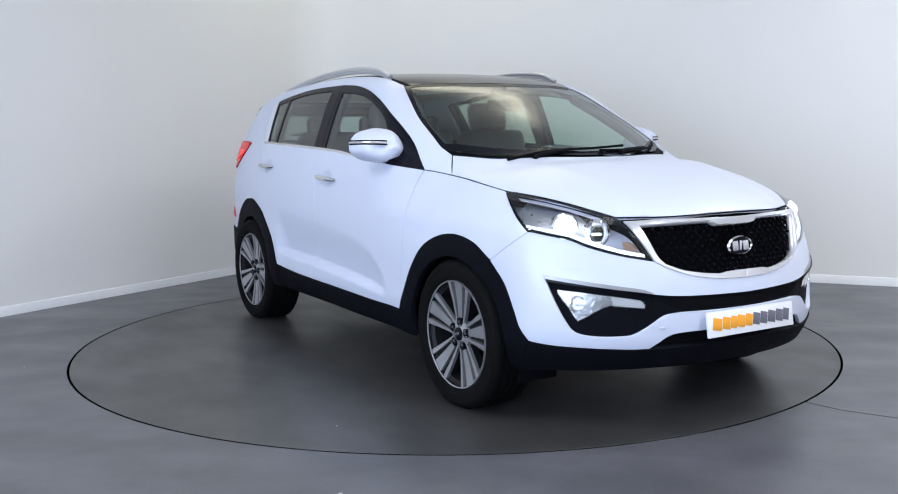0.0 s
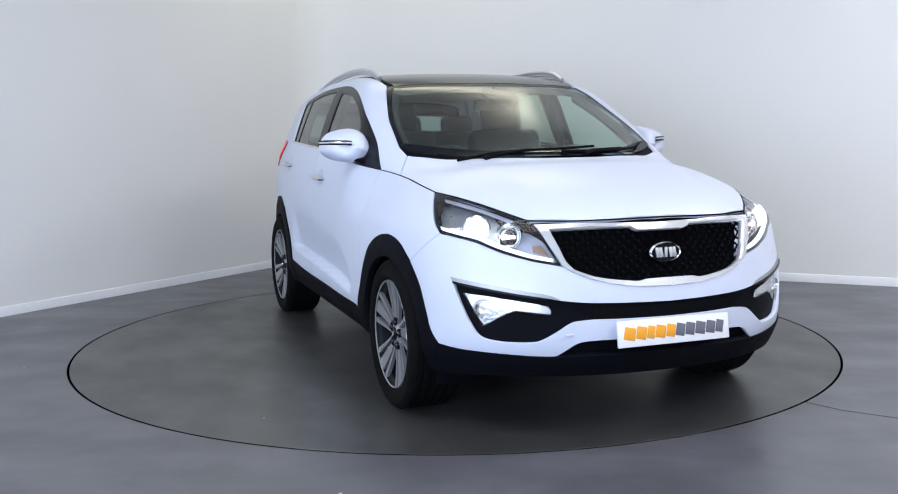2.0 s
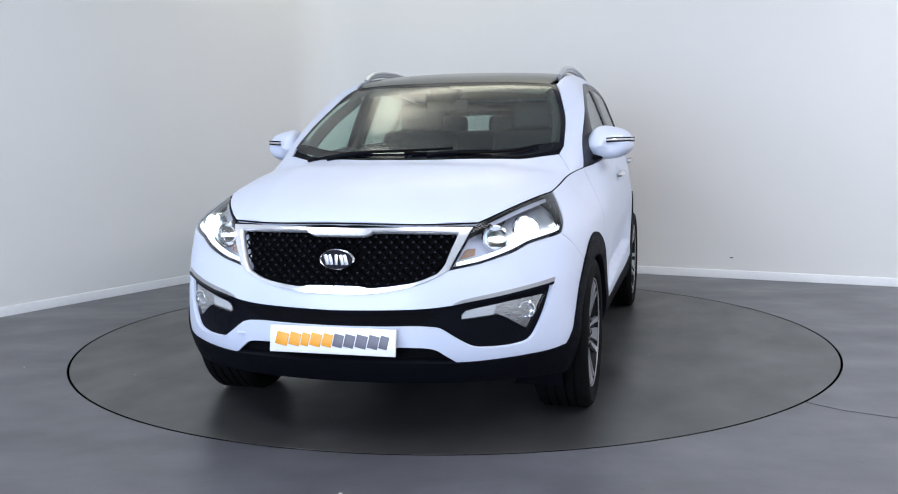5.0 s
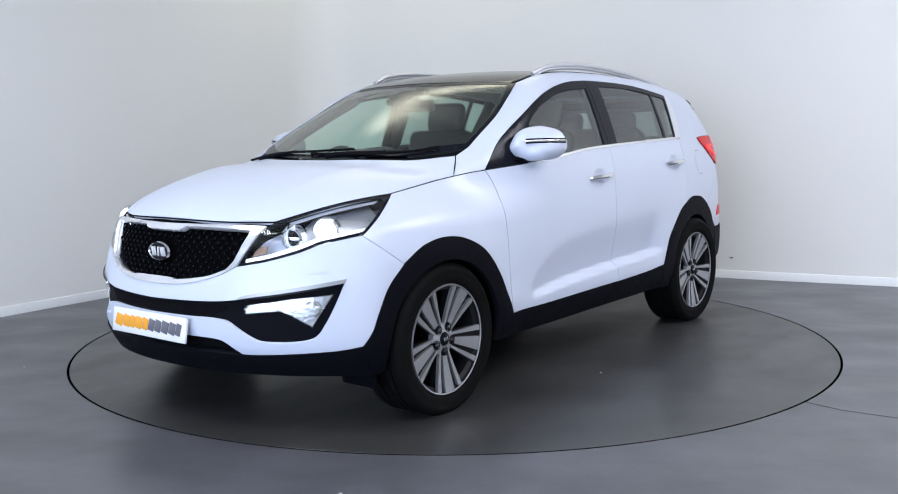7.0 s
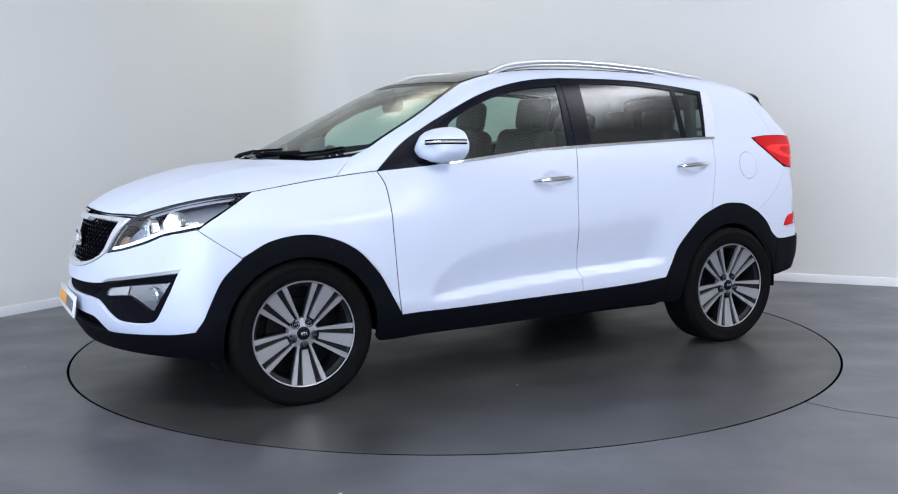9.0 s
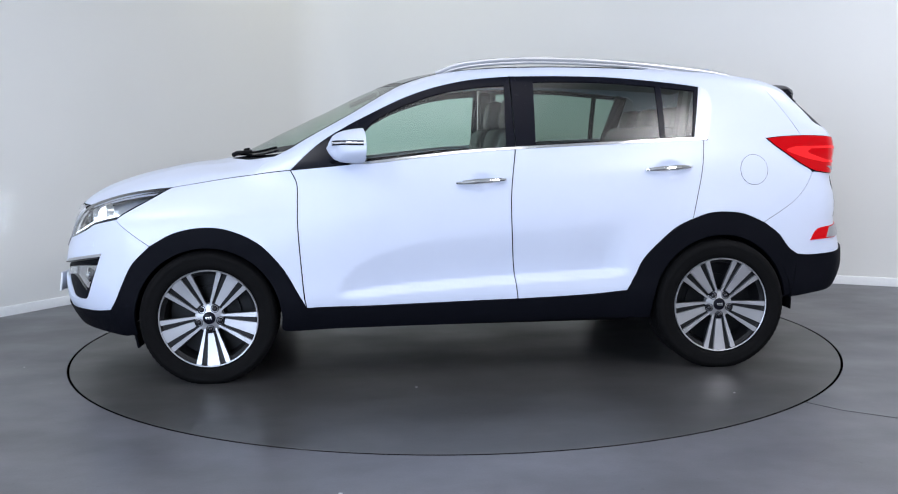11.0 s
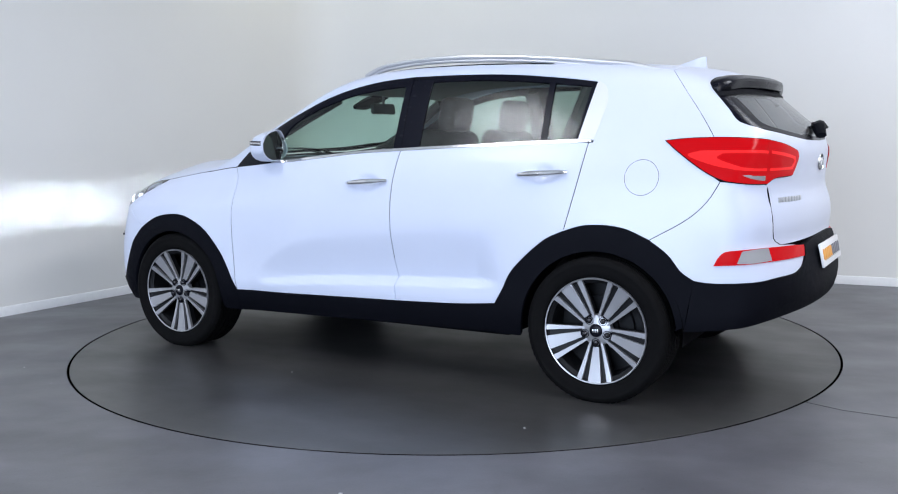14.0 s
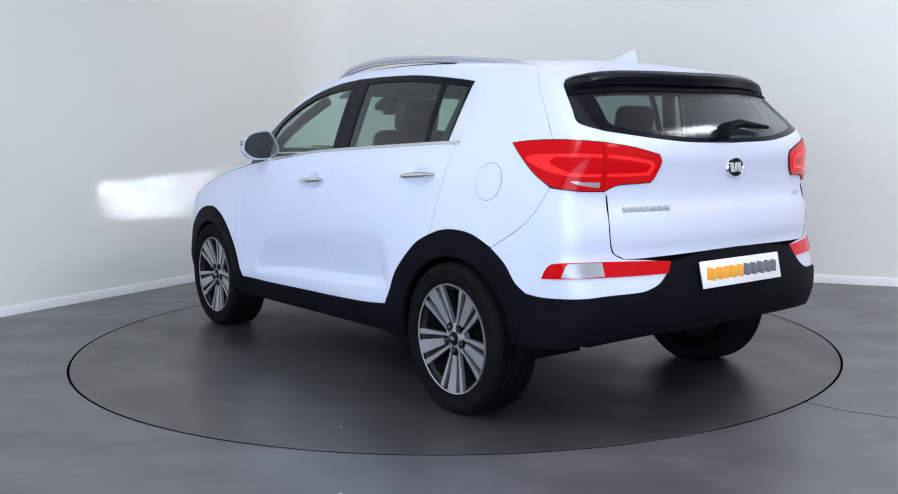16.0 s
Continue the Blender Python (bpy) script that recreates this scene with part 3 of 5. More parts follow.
    frame = loop(DLO_TOP2, S((-1.252, 1.474), (-1.197, 1.204)), S((-1.197, 1.204), (-1.185, 1.206)), S((-1.185, 1.206), (-1.224, 1.452)), RT[::-1], S((-.36, 1.506), (-.352, 1.174)), S((-.352, 1.174), (-.249, 1.17)), S((-.249, 1.17), (-.24, 1.536)))
    panel("window_frame", "round", frame, GLOSS_BLACK, car, "gloss black window frame", gap=.001)
    panel("rear_side_window", "round", loop(RT, S((-1.224, 1.452), (-1.185, 1.206)), S((-1.185, 1.206), (-.78, 1.193), (-.352, 1.175)), S((-.352, 1.175), (-.36, 1.506))), TINT, car, "dark privacy glass window", gap=0, lift=-.006, flange=0)
    panel("window_divider", "round", loop(S((-1.012, 1.2), (-1.012, 1.48)), S((-1.042, 1.478), (-1.042, 1.2))), GLOSS_BLACK, car, gap=0, lift=-.002)
    panel("belt_strip", "round", loop(S((.6, 1.0965), (.481, 1.109), (.245, 1.133), (.01, 1.156), (-.246, 1.17), (-.487, 1.18), (-.779, 1.191), (-1.069, 1.202), (-1.2, 1.206)), S((-1.2, 1.206), (-1.26, 1.206)), S((-1.262, 1.195), (-1.069, 1.19), (-.779, 1.179), (-.487, 1.168), (-.246, 1.157), (.01, 1.144), (.245, 1.121), (.481, 1.097), (.6, 1.0945))), CHROME, car, "chrome belt line strip", gap=0, lift=.005, flange=.012)
    panel("window_surround", "round", loop(S((-1.252, 1.474), (-1.197, 1.206)), S((-1.197, 1.206), (-1.272, 1.205)), S((-1.272, 1.205), (-1.294, 1.285), (-1.312, 1.381), (-1.297, 1.447), (-1.252, 1.478))), SURROUND, car, "bright metal window surround", gap=0, lift=.003, flange=.02)
    # black cladding
    def arc(cx, cz, r, a0, a1, n=14):
        return S(*[(cx + r * math.cos(radians(a0 + (a1 - a0) * k / n)), cz + r * math.sin(radians(a0 + (a1 - a0) * k / n))) for k in range(n + 1)])
    panel("arch_trim", "round", loop(F_ARCH, F_ARCH2, S((1.805, .384), (1.735, .25)), S((1.735, .25), (1.68, .26)), arc(1.32, .325, .368, -8, 188), S((.94, .262), (.83, .262)), S((.83, .262), (.83, .375))), PLASTIC, car, "black wheel arch cladding", gap=0, lift=.008, flange=.03, step=.03)
    panel("arch_trim", "round", loop(R_ARCH, R_ARCH2, R_ARCH3, S((-1.756, .586), (-1.72, .38)), S((-1.72, .38), (-1.675, .36)), arc(-1.32, .335, .368, 180, 8)[::1], S((-.94, .28), (-.816, .285)), S((-.816, .285), (-.816, .424))), PLASTIC, car, "black wheel arch cladding", gap=0, lift=.008, flange=.03, step=.03)
    panel("sill", "round", loop(SILL_F, SILL_R, S((-.816, .424), (-.816, .28)), S((-.816, .285), (-.335, .28), (.256, .27), (.83, .26)), S((.83, .26), (.83, .375))), PLASTIC, car, "black side sill cladding", gap=0, lift=.006, flange=.03)


def build_front():
    low = np.vstack([S((1.805, .384)), N((.79, .372), (.72, .367), (.635, .362), (.53, .357), (.466, .357))])
    low2 = N((.466, .357), (.43, .385), (.394, .41), (.34, .42), (.2, .423), (0, .424))
    band_low = N((0, .501), (.2, .502), (.324, .503), (.37, .5), (.415, .492), (.47, .455), (.522, .421), (.558, .41), (.64, .408), (.7, .415), (.735, .432), (.76, .475), (.79, .56), (.808, .645))
    band_top = N((.808, .645), (.7, .622), (.6, .605), (.52, .593), (.45, .582), (.32, .571), (0, .564))
    lamp_low = N((.434, .712), (.49, .722), (.554, .735), (.654, .767), (.72, .802))
    grille_low = N((0, .624), (.07, .625), (.145, .628), (.235, .64), (.322, .66), (.39, .686), (.434, .712))
    half = loop(grille_low, lamp_low, [lamp_low[-1], BUMPER_SEAM[-1]], BUMPER_SEAM[::-1], F_ARCH2, low, low2, [low2[-1], band_low[0]], band_low, band_top, [band_top[-1], grille_low[0]])
    panel("front_bumper", "nose", half, PAINT, car, "white front bumper", gap=0, step=.03, flange=.02)
    panel("bumper_insert", "nose", both(loop(band_low, band_top)), PLASTIC, car, "black bumper insert with an air slot", sides=1, gap=0, lift=-.022, flange=0)
    panel("air_slot", "nose", both(loop(N((0, .512), (.34, .514)), N((.34, .514), (.42, .556)), N((.42, .556), (.3, .556), (0, .55)))), DARK, car, sides=1, gap=0, lift=-.017, flange=.01)
    panel("lower_valance", "nose", both(loop(N((0, .365), (.3, .362), (.466, .357)), low[::-1], S((1.805, .384), (1.735, .25)), np.vstack([S((1.735, .25)), N((.76, .262), (.5, .27), (.25, .272), (0, .272))]))), PLASTIC, car, "black lower bumper valance", sides=1, gap=0, lift=.008, flange=.03)
    panel("lower_intake", "nose", both(loop(N((0, .33), (.46, .33)), N((.47, .36), (.43, .388), (.394, .413), (.34, .423), (.2, .426), (0, .427)))), DARK, car, sides=1, gap=0, lift=-.03, flange=0)
    # grille
    top_out = N((0, .874), (.254, .876), (.4, .876), (.512, .872))
    side_out = N((.512, .872), (.5, .85), (.468, .78), (.436, .714))
    top_in = N((0, .846), (.1, .846))
    hump = N((.1, .846), (.118, .85), (.135, .86), (.15, .863), (.3, .862), (.462, .856))
    side_in = N((.462, .856), (.455, .83), (.44, .79), (.42, .735), (.395, .702))
    low_in = N((.395, .702), (.322, .674), (.235, .659), (.17, .652))
    low_in2 = N((.17, .652), (.15, .65), (.13, .652), (.1, .657), (0, .658))
    panel("grille_frame", "nose", loop(top_out, side_out, grille_low[::-1], [grille_low[0], low_in2[-1]], low_in2[::-1], low_in[::-1], side_in[::-1], hump[::-1], top_in[::-1]), BRIGHT, car, "chrome grille surround", gap=.001, lift=.006, flange=.03)
    inner = both(loop(top_in, hump, side_in, low_in, low_in2))
    grille = panel("grille", "nose", inner, DARK, car, "black diamond mesh grille", sides=1, gap=-.004, lift=-.045, flange=0)[0]
    # crossed lattice bars with a stud at each crossing
    for slope in (1, -1):
        bm = bmesh.new()
        for k in range(-26, 27):
            pts = []
            for j in range(41):
                z = .642 + j * .0056
                y = k * .042 + slope * (z - .75) * 1.15
                edge = np.interp(z, [.642, .655, .675, .702, .735, .79, .83, .862], [.05, .16, .31, .395, .42, .44, .455, .46])
                roof_z = .846 if abs(y) < .11 else .862
                if abs(y) < edge and z < roof_z:
                    pts.append((y, z))
            if len(pts) > 2:
                q = N(*pts)
                q = q - [.03, 0, 0]
                tube(bm, [q[0], *q[1:-1:6], q[-1]], .004, 5)
        part("grille_bar", bm, LATTICE, grille)
    bm = bmesh.new()
    for r in range(10):
        for k in range(-12, 13):
            y, z = (k + (r % 2) * .5) * .042, .665 + r * .0195
            edge = np.interp(z, [.642, .655, .675, .702, .735, .79, .83, .862], [.05, .16, .31, .395, .42, .44, .455, .46])
            if abs(y) < edge - .015 and (z < .84 or abs(y) > .14) and z < .852 and not (abs(y) < .085 and abs(z - .757) < .05):
                q = N((y, z))[0]
                block(bm, pose(q[0] - .022, q[1], q[2], 45, 0, 0), .008, .0085, .0085)
    part("grille_stud", bm, GLOSS_BLACK, grille, smooth=False)["kind"] = "stuff"
    emblem((2.156, 0, .755), 0, .074, .042)
    plate(2.226, .448, 1, .26, .053, -8)


def emblem(at, turn, rx, rz):
    """An oval badge: chrome ring, dark field and plain bright bars."""
    m = pose(*at, 0, 0, turn)
    bm = bmesh.new()
    for a, b, c, d in ((1.0, 0, .92, .008), (.92, .008, .87, .004)):
        for k in range(48):
            t0, t1 = 2 * math.pi * k / 48, 2 * math.pi * (k + 1) / 48
            q = [Vector((x, rx * s * math.cos(t), rz * s * math.sin(t))) for s, x, t in ((a, b, t0), (a, b, t1), (c, d, t1), (c, d, t0))]
            bm.faces.new([bm.verts.new(m @ v) for v in q])
    bmesh.ops.remove_doubles(bm, verts=bm.verts, dist=1e-5)
    ring = part("badge", bm, CHROME, car, "chrome oval badge")
    bm = bmesh.new()
    vs = [bm.verts.new(m @ Vector((.004, rx * .88 * math.cos(2 * math.pi * k / 48), rz * .88 * math.sin(2 * math.pi * k / 48)))) for k in range(48)]
    bm.faces.new(vs)
    part("badge_field", bm, GLOSS_BLACK, ring)
    for y, w in ((.66, .2), (.38, .2), (.0, .17), (-.4, .2), (-.68, .2)):
        bm = bmesh.new()
        block(bm, m @ pose(.006, y * rx * .8, 0, 14 if abs(y) > .1 else 0, 0, 0), .005, w * rx, rz * .98, .001)
        part("badge_bar", bm, BRIGHT, ring)


def plate(x, z, way, hw, hz, lean, side=0.0):
    """A white dealer plate with a row of orange and a row of grey blocks."""
    m = pose(x, side, z, 0, lean * way if way > 0 else lean, 0 if way > 0 else 180)
    bm = bmesh.new()
    block(bm, m, .012, hw * 2, hz * 2, .004)
    p = part("number_plate", bm, WHITE_PLATE, car, "white dealer plate with orange and grey block lettering")
    widths = (.056, .05, .036, .05, .044, .044, .046, .05, .046, .038)
    y = -.235
    for i, w in enumerate(widths):
        bm = bmesh.new()
        block(bm, m @ pose(.0068, y + w / 2, 0, -12, 0, 0), .004, w * .9, .05, .001)
        part("letter_block", bm, ORANGE if i < 5 else GREY_LETTER, p)
        y += w + .0008


DOORS = []
build_shell()
build_front()


def build_rear():
    glass_side = np.vstack([B((0, 1.187), (.26, 1.193), (.45, 1.212), (.6, 1.235), (.66, 1.25)), S((-1.905, 1.275), (-1.85, 1.335), (-1.8, 1.39))])
    glass_top = np.vstack([S((-1.8, 1.39)), T((-1.765, .645))])
    lip_top = T((-1.765, .645), (-1.75, .6), (-1.76, .44), (-1.8, .2), (-1.815, 0))
    gate_low = B((.652, .99), (.66, .86), (.655, .794), (.64, .76), (.605, .738))
    gate_low2 = B((.605, .738), (.4, .742), (.2, .747), (0, .75))
    top = T((-1.59, 0), (-1.585, .3), (-1.58, .6))
    half = loop(top, GATE_SIDE, [GATE_SIDE[-1], S((-1.84, 1.16))[0]], [S((-1.84, 1.16))[0], B((.72, 1.1))[0]], B((.72, 1.1), (.652, .99)), gate_low, gate_low2, [gate_low2[-1], glass_side[0]], glass_side, glass_top, lip_top, [lip_top[-1], top[0]])
    panel("tailgate", "back", half, PAINT, car, "white tailgate", gap=0, step=.03)
    spoil_low = np.vstack([S((-1.8, 1.39)), T((-1.825, .62), (-1.86, .45), (-1.9, .2), (-1.915, 0))])
    panel("spoiler_base", "back", both(loop(lip_top[::-1], glass_top[::-1], spoil_low)), PLASTIC, car, "black panel under the spoiler", sides=1, gap=0, lift=.004, flange=.03)
    half = glide(T((-1.765, .645), (-1.75, .6), (-1.757, .44), (-1.797, .2), (-1.812, 0)), 5)
    line = np.vstack([half, half[-2::-1] * [1, -1, 1]])
    bm = bmesh.new()
    rows = []
    for q in line:
        e = 1 - .22 * (abs(q[1]) / .645) ** 4 - .5 * (abs(q[1]) / .645) ** 14
        back, drop = .105 * e, .03 + .012 * e
        prof = ((.008, -.002), (-.03, .006), (-back * .7, .004), (-back, -.012), (-back - .004, -.024), (-back + .006, -.012 - drop), (-back * .6, -.03 - drop), (-.03, -.055), (.006, -.03))
        rows.append([bm.verts.new((q[0] + dx, q[1], q[2] + dz)) for dx, dz in prof])
    c = len(rows[0])
    for p0, p1 in zip(rows, rows[1:]):
        for j in range(c):
            bm.faces.new((p0[j], p0[(j + 1) % c], p1[(j + 1) % c], p1[j]))
    bm.faces.new(rows[0])
    bm.faces.new(rows[-1][::-1])
    part("spoiler", bm, GLOSS_BLACK, car, "gloss black tailgate spoiler lip")
    pane = both(loop(glass_side, [glass_side[-1], spoil_low[0]], spoil_low))
    panel("rear_window", "back", pane, REAR_TINT, car, "dark tinted rear window", sides=1, gap=-.002, lift=-.003, flange=0)
    inner = np.vstack([B((0, 1.207), (.25, 1.213), (.42, 1.231), (.54, 1.252), (.59, 1.275), (.575, 1.33), (.56, 1.385))])
    panel("glass_border", "back", loop(glass_side, [glass_side[-1], inner[-1]], inner[::-1], [inner[0], glass_side[0]]), GLOSS_BLACK, car, "black border of the rear window", gap=0, lift=-.0015, flange=0)
    # lamp clusters: one half on the body, one on the tailgate
    a = S((-1.604, 1.196), (-1.66, 1.15), (-1.75, 1.085), (-1.82, 1.043), (-1.87, 1.022))
    b = np.vstack([S((-1.87, 1.022)), B((.77, 1.013), (.72, 1.009), (.664, 1.008))])
    c = np.vstack([B((.664, 1.196), (.72, 1.204)), S((-1.83, 1.208), (-1.7, 1.205), (-1.604, 1.196))])
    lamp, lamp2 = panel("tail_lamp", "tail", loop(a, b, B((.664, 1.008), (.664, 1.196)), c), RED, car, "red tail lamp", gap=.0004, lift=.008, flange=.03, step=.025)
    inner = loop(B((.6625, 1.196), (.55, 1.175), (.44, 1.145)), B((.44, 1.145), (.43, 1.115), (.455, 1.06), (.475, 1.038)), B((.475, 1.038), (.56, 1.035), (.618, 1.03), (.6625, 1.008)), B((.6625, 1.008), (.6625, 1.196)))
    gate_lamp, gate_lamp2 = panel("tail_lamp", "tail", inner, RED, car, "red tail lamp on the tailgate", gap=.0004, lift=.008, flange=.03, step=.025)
    for o, lm, lm2 in ((loop(a, b, B((.664, 1.008), (.664, 1.196)), c), lamp, lamp2), (inner, gate_lamp, gate_lamp2)):
        p, f, n = panel_data("tail", o, lift=.0045, gap=-.0035, flange=.02, step=.025)
        finish("lamp_edge", p, f, GLOSS_BLACK, lm, "black lamp edge", n)
        finish("lamp_edge", p * [1, -1, 1], [q[::-1] for q in f], GLOSS_BLACK, lm2, "black lamp edge", n * [1, -1, 1])
    for lm, lm2, how in ((lamp, lamp2, 0), (gate_lamp, gate_lamp2, 1)):
        bars = [loop(B((.675, 1.15), (.72, 1.152), (.775, 1.15)), B((.775, 1.15), (.79, 1.13), (.79, 1.09), (.775, 1.068)), B((.775, 1.068), (.72, 1.064), (.675, 1.064)), B((.675, 1.064), (.675, 1.076)), B((.675, 1.076), (.72, 1.076), (.765, 1.08)), B((.765, 1.08), (.776, 1.1), (.776, 1.12), (.765, 1.138)), B((.765, 1.138), (.72, 1.14), (.675, 1.138)))] if not how else \
               [loop(B((.655, 1.15), (.56, 1.138), (.475, 1.122)), B((.475, 1.122), (.463, 1.1), (.482, 1.066)), B((.482, 1.066), (.57, 1.064), (.655, 1.064)), B((.655, 1.076), (.57, 1.076), (.495, 1.078)), B((.495, 1.078), (.478, 1.1), (.488, 1.112)), B((.488, 1.112), (.57, 1.126), (.655, 1.138)))]
        for o in bars:
            p, f, n = panel_data("tail", o, lift=.0105, gap=0, flange=.004, step=.03)
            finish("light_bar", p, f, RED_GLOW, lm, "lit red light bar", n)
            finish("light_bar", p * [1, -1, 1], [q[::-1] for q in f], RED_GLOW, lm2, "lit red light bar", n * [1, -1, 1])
    p, f, n = panel_data("tail", loop(B((.68, 1.042), (.74, 1.044)), S((-1.96, 1.048), (-1.935, 1.046)), S((-1.935, 1.044), (-1.97, 1.03), (-2.0, 1.024)), B((.72, 1.022), (.68, 1.022))), lift=.011, gap=0, flange=.004)
    for lm, k in ((lamp, 1), (lamp2, -1)):
        finish("reversing_lens", p * [1, k, 1], f if k > 0 else [q[::-1] for q in f], SILVER, lm, "clear reversing lamp lens", n * [1, k, 1])
    # bumper: white upper corners, reflector strips, black lower shell
    low = np.vstack([B((.4, .715), (.43, .67), (.47, .635), (.509, .617), (.56, .605), (.68, .598), (.76, .588)), S((-1.846, .578), (-1.756, .586))])
    corner = loop(Q_SEAM, np.vstack([S((-1.85, 1.02), (-1.875, 1.018)), B((.77, 1.011), (.72, 1.006), (.66, 1.004))]), gate_low, B((.605, .738), (.5, .73), (.4, .715)), low, R_ARCH3[::-1])
    panel("rear_bumper", "tail", corner, PAINT, car, "white rear bumper corner", gap=.0015)
    strip = loop(np.vstack([S((-1.835, .656), (-1.86, .7), (-1.9, .722)), B((.74, .73), (.62, .729), (.5, .725), (.385, .717))]), B((.385, .717), (.415, .672)), np.vstack([B((.415, .672), (.6, .671), (.72, .669)), S((-1.94, .663), (-1.835, .656))]))
    # no lamp behind this strip: its glow comes with the shared lens material
    r, r2 = panel("reflector", "tail", strip, RED, car, "red rear reflector strip given a faint glow", gap=0, lift=.006, flange=.015)
    p, f, n = panel_data("tail", loop(S((-1.93, .668), (-1.945, .715)), np.vstack([S((-1.95, .722)), B((.74, .728), (.69, .728))]), np.vstack([B((.69, .674)), S((-1.99, .668), (-1.93, .668))])), lift=.009, gap=0, flange=.004)
    for lm, k in ((r, 1), (r2, -1)):
        finish("clear_lens", p * [1, k, 1], f if k > 0 else [q[::-1] for q in f], SILVER, lm, "clear lens", n * [1, k, 1])
    shell = both(loop(B((0, .745), (.2, .742), (.4, .718)), low, S((-1.756, .586), (-1.715, .36)), np.vstack([S((-1.715, .36)), B((.8, .385), (.7, .41), (.55, .43), (.3, .442), (0, .445))])))
    panel("lower_rear_bumper", "tail", shell, PLASTIC, car, "black lower rear bumper", sides=1, gap=0, lift=.01, flange=.04)
    plate(-2.192, .655, -1, .26, .056, -12, .02)
    emblem((-2.13, 0, 1.085), 180, .056, .042)
    for k in range(8):
        bm = bmesh.new()
        q = B((.588 - k * .027, .932))[0]
        nrm = normals(q[None])[0]
        block(bm, Matrix.Translation(q + nrm * .003) @ Matrix.Rotation(math.atan2(nrm[1], nrm[0]), 4, "Z"), .005, .023, .022, .001)
        part("model_badge", bm, SATIN, car, "small bright badge block")
    for k in range(3):
        bm = bmesh.new()
        q = B((-.5 - k * .026, .955))[0]
        nrm = normals(q[None])[0]
        block(bm, Matrix.Translation(q + nrm * .003) @ Matrix.Rotation(math.atan2(nrm[1], nrm[0]), 4, "Z"), .005, .018, .022, .001)
        part("model_badge", bm, SATIN, car, "small bright badge block")
    # rear wiper on its pivot
    bm = bmesh.new()
    pts = B((.1, 1.2), (.06, 1.235), (-.05, 1.25), (-.24, 1.235))
    nrm = normals(pts)
    tube(bm, pts + nrm * .03, [.026, .032, .026, .012], 8, .7)
    wiper = part("rear_wiper", bm, PLASTIC, car, "black rear wiper")
    bm = bmesh.new()
    pts = B((.08, 1.245), (.0, 1.262), (-.12, 1.265), (-.28, 1.245))
    tube(bm, pts + normals(pts) * .012, .006, 6)
    part("wiper_blade", bm, RUBBER, wiper)


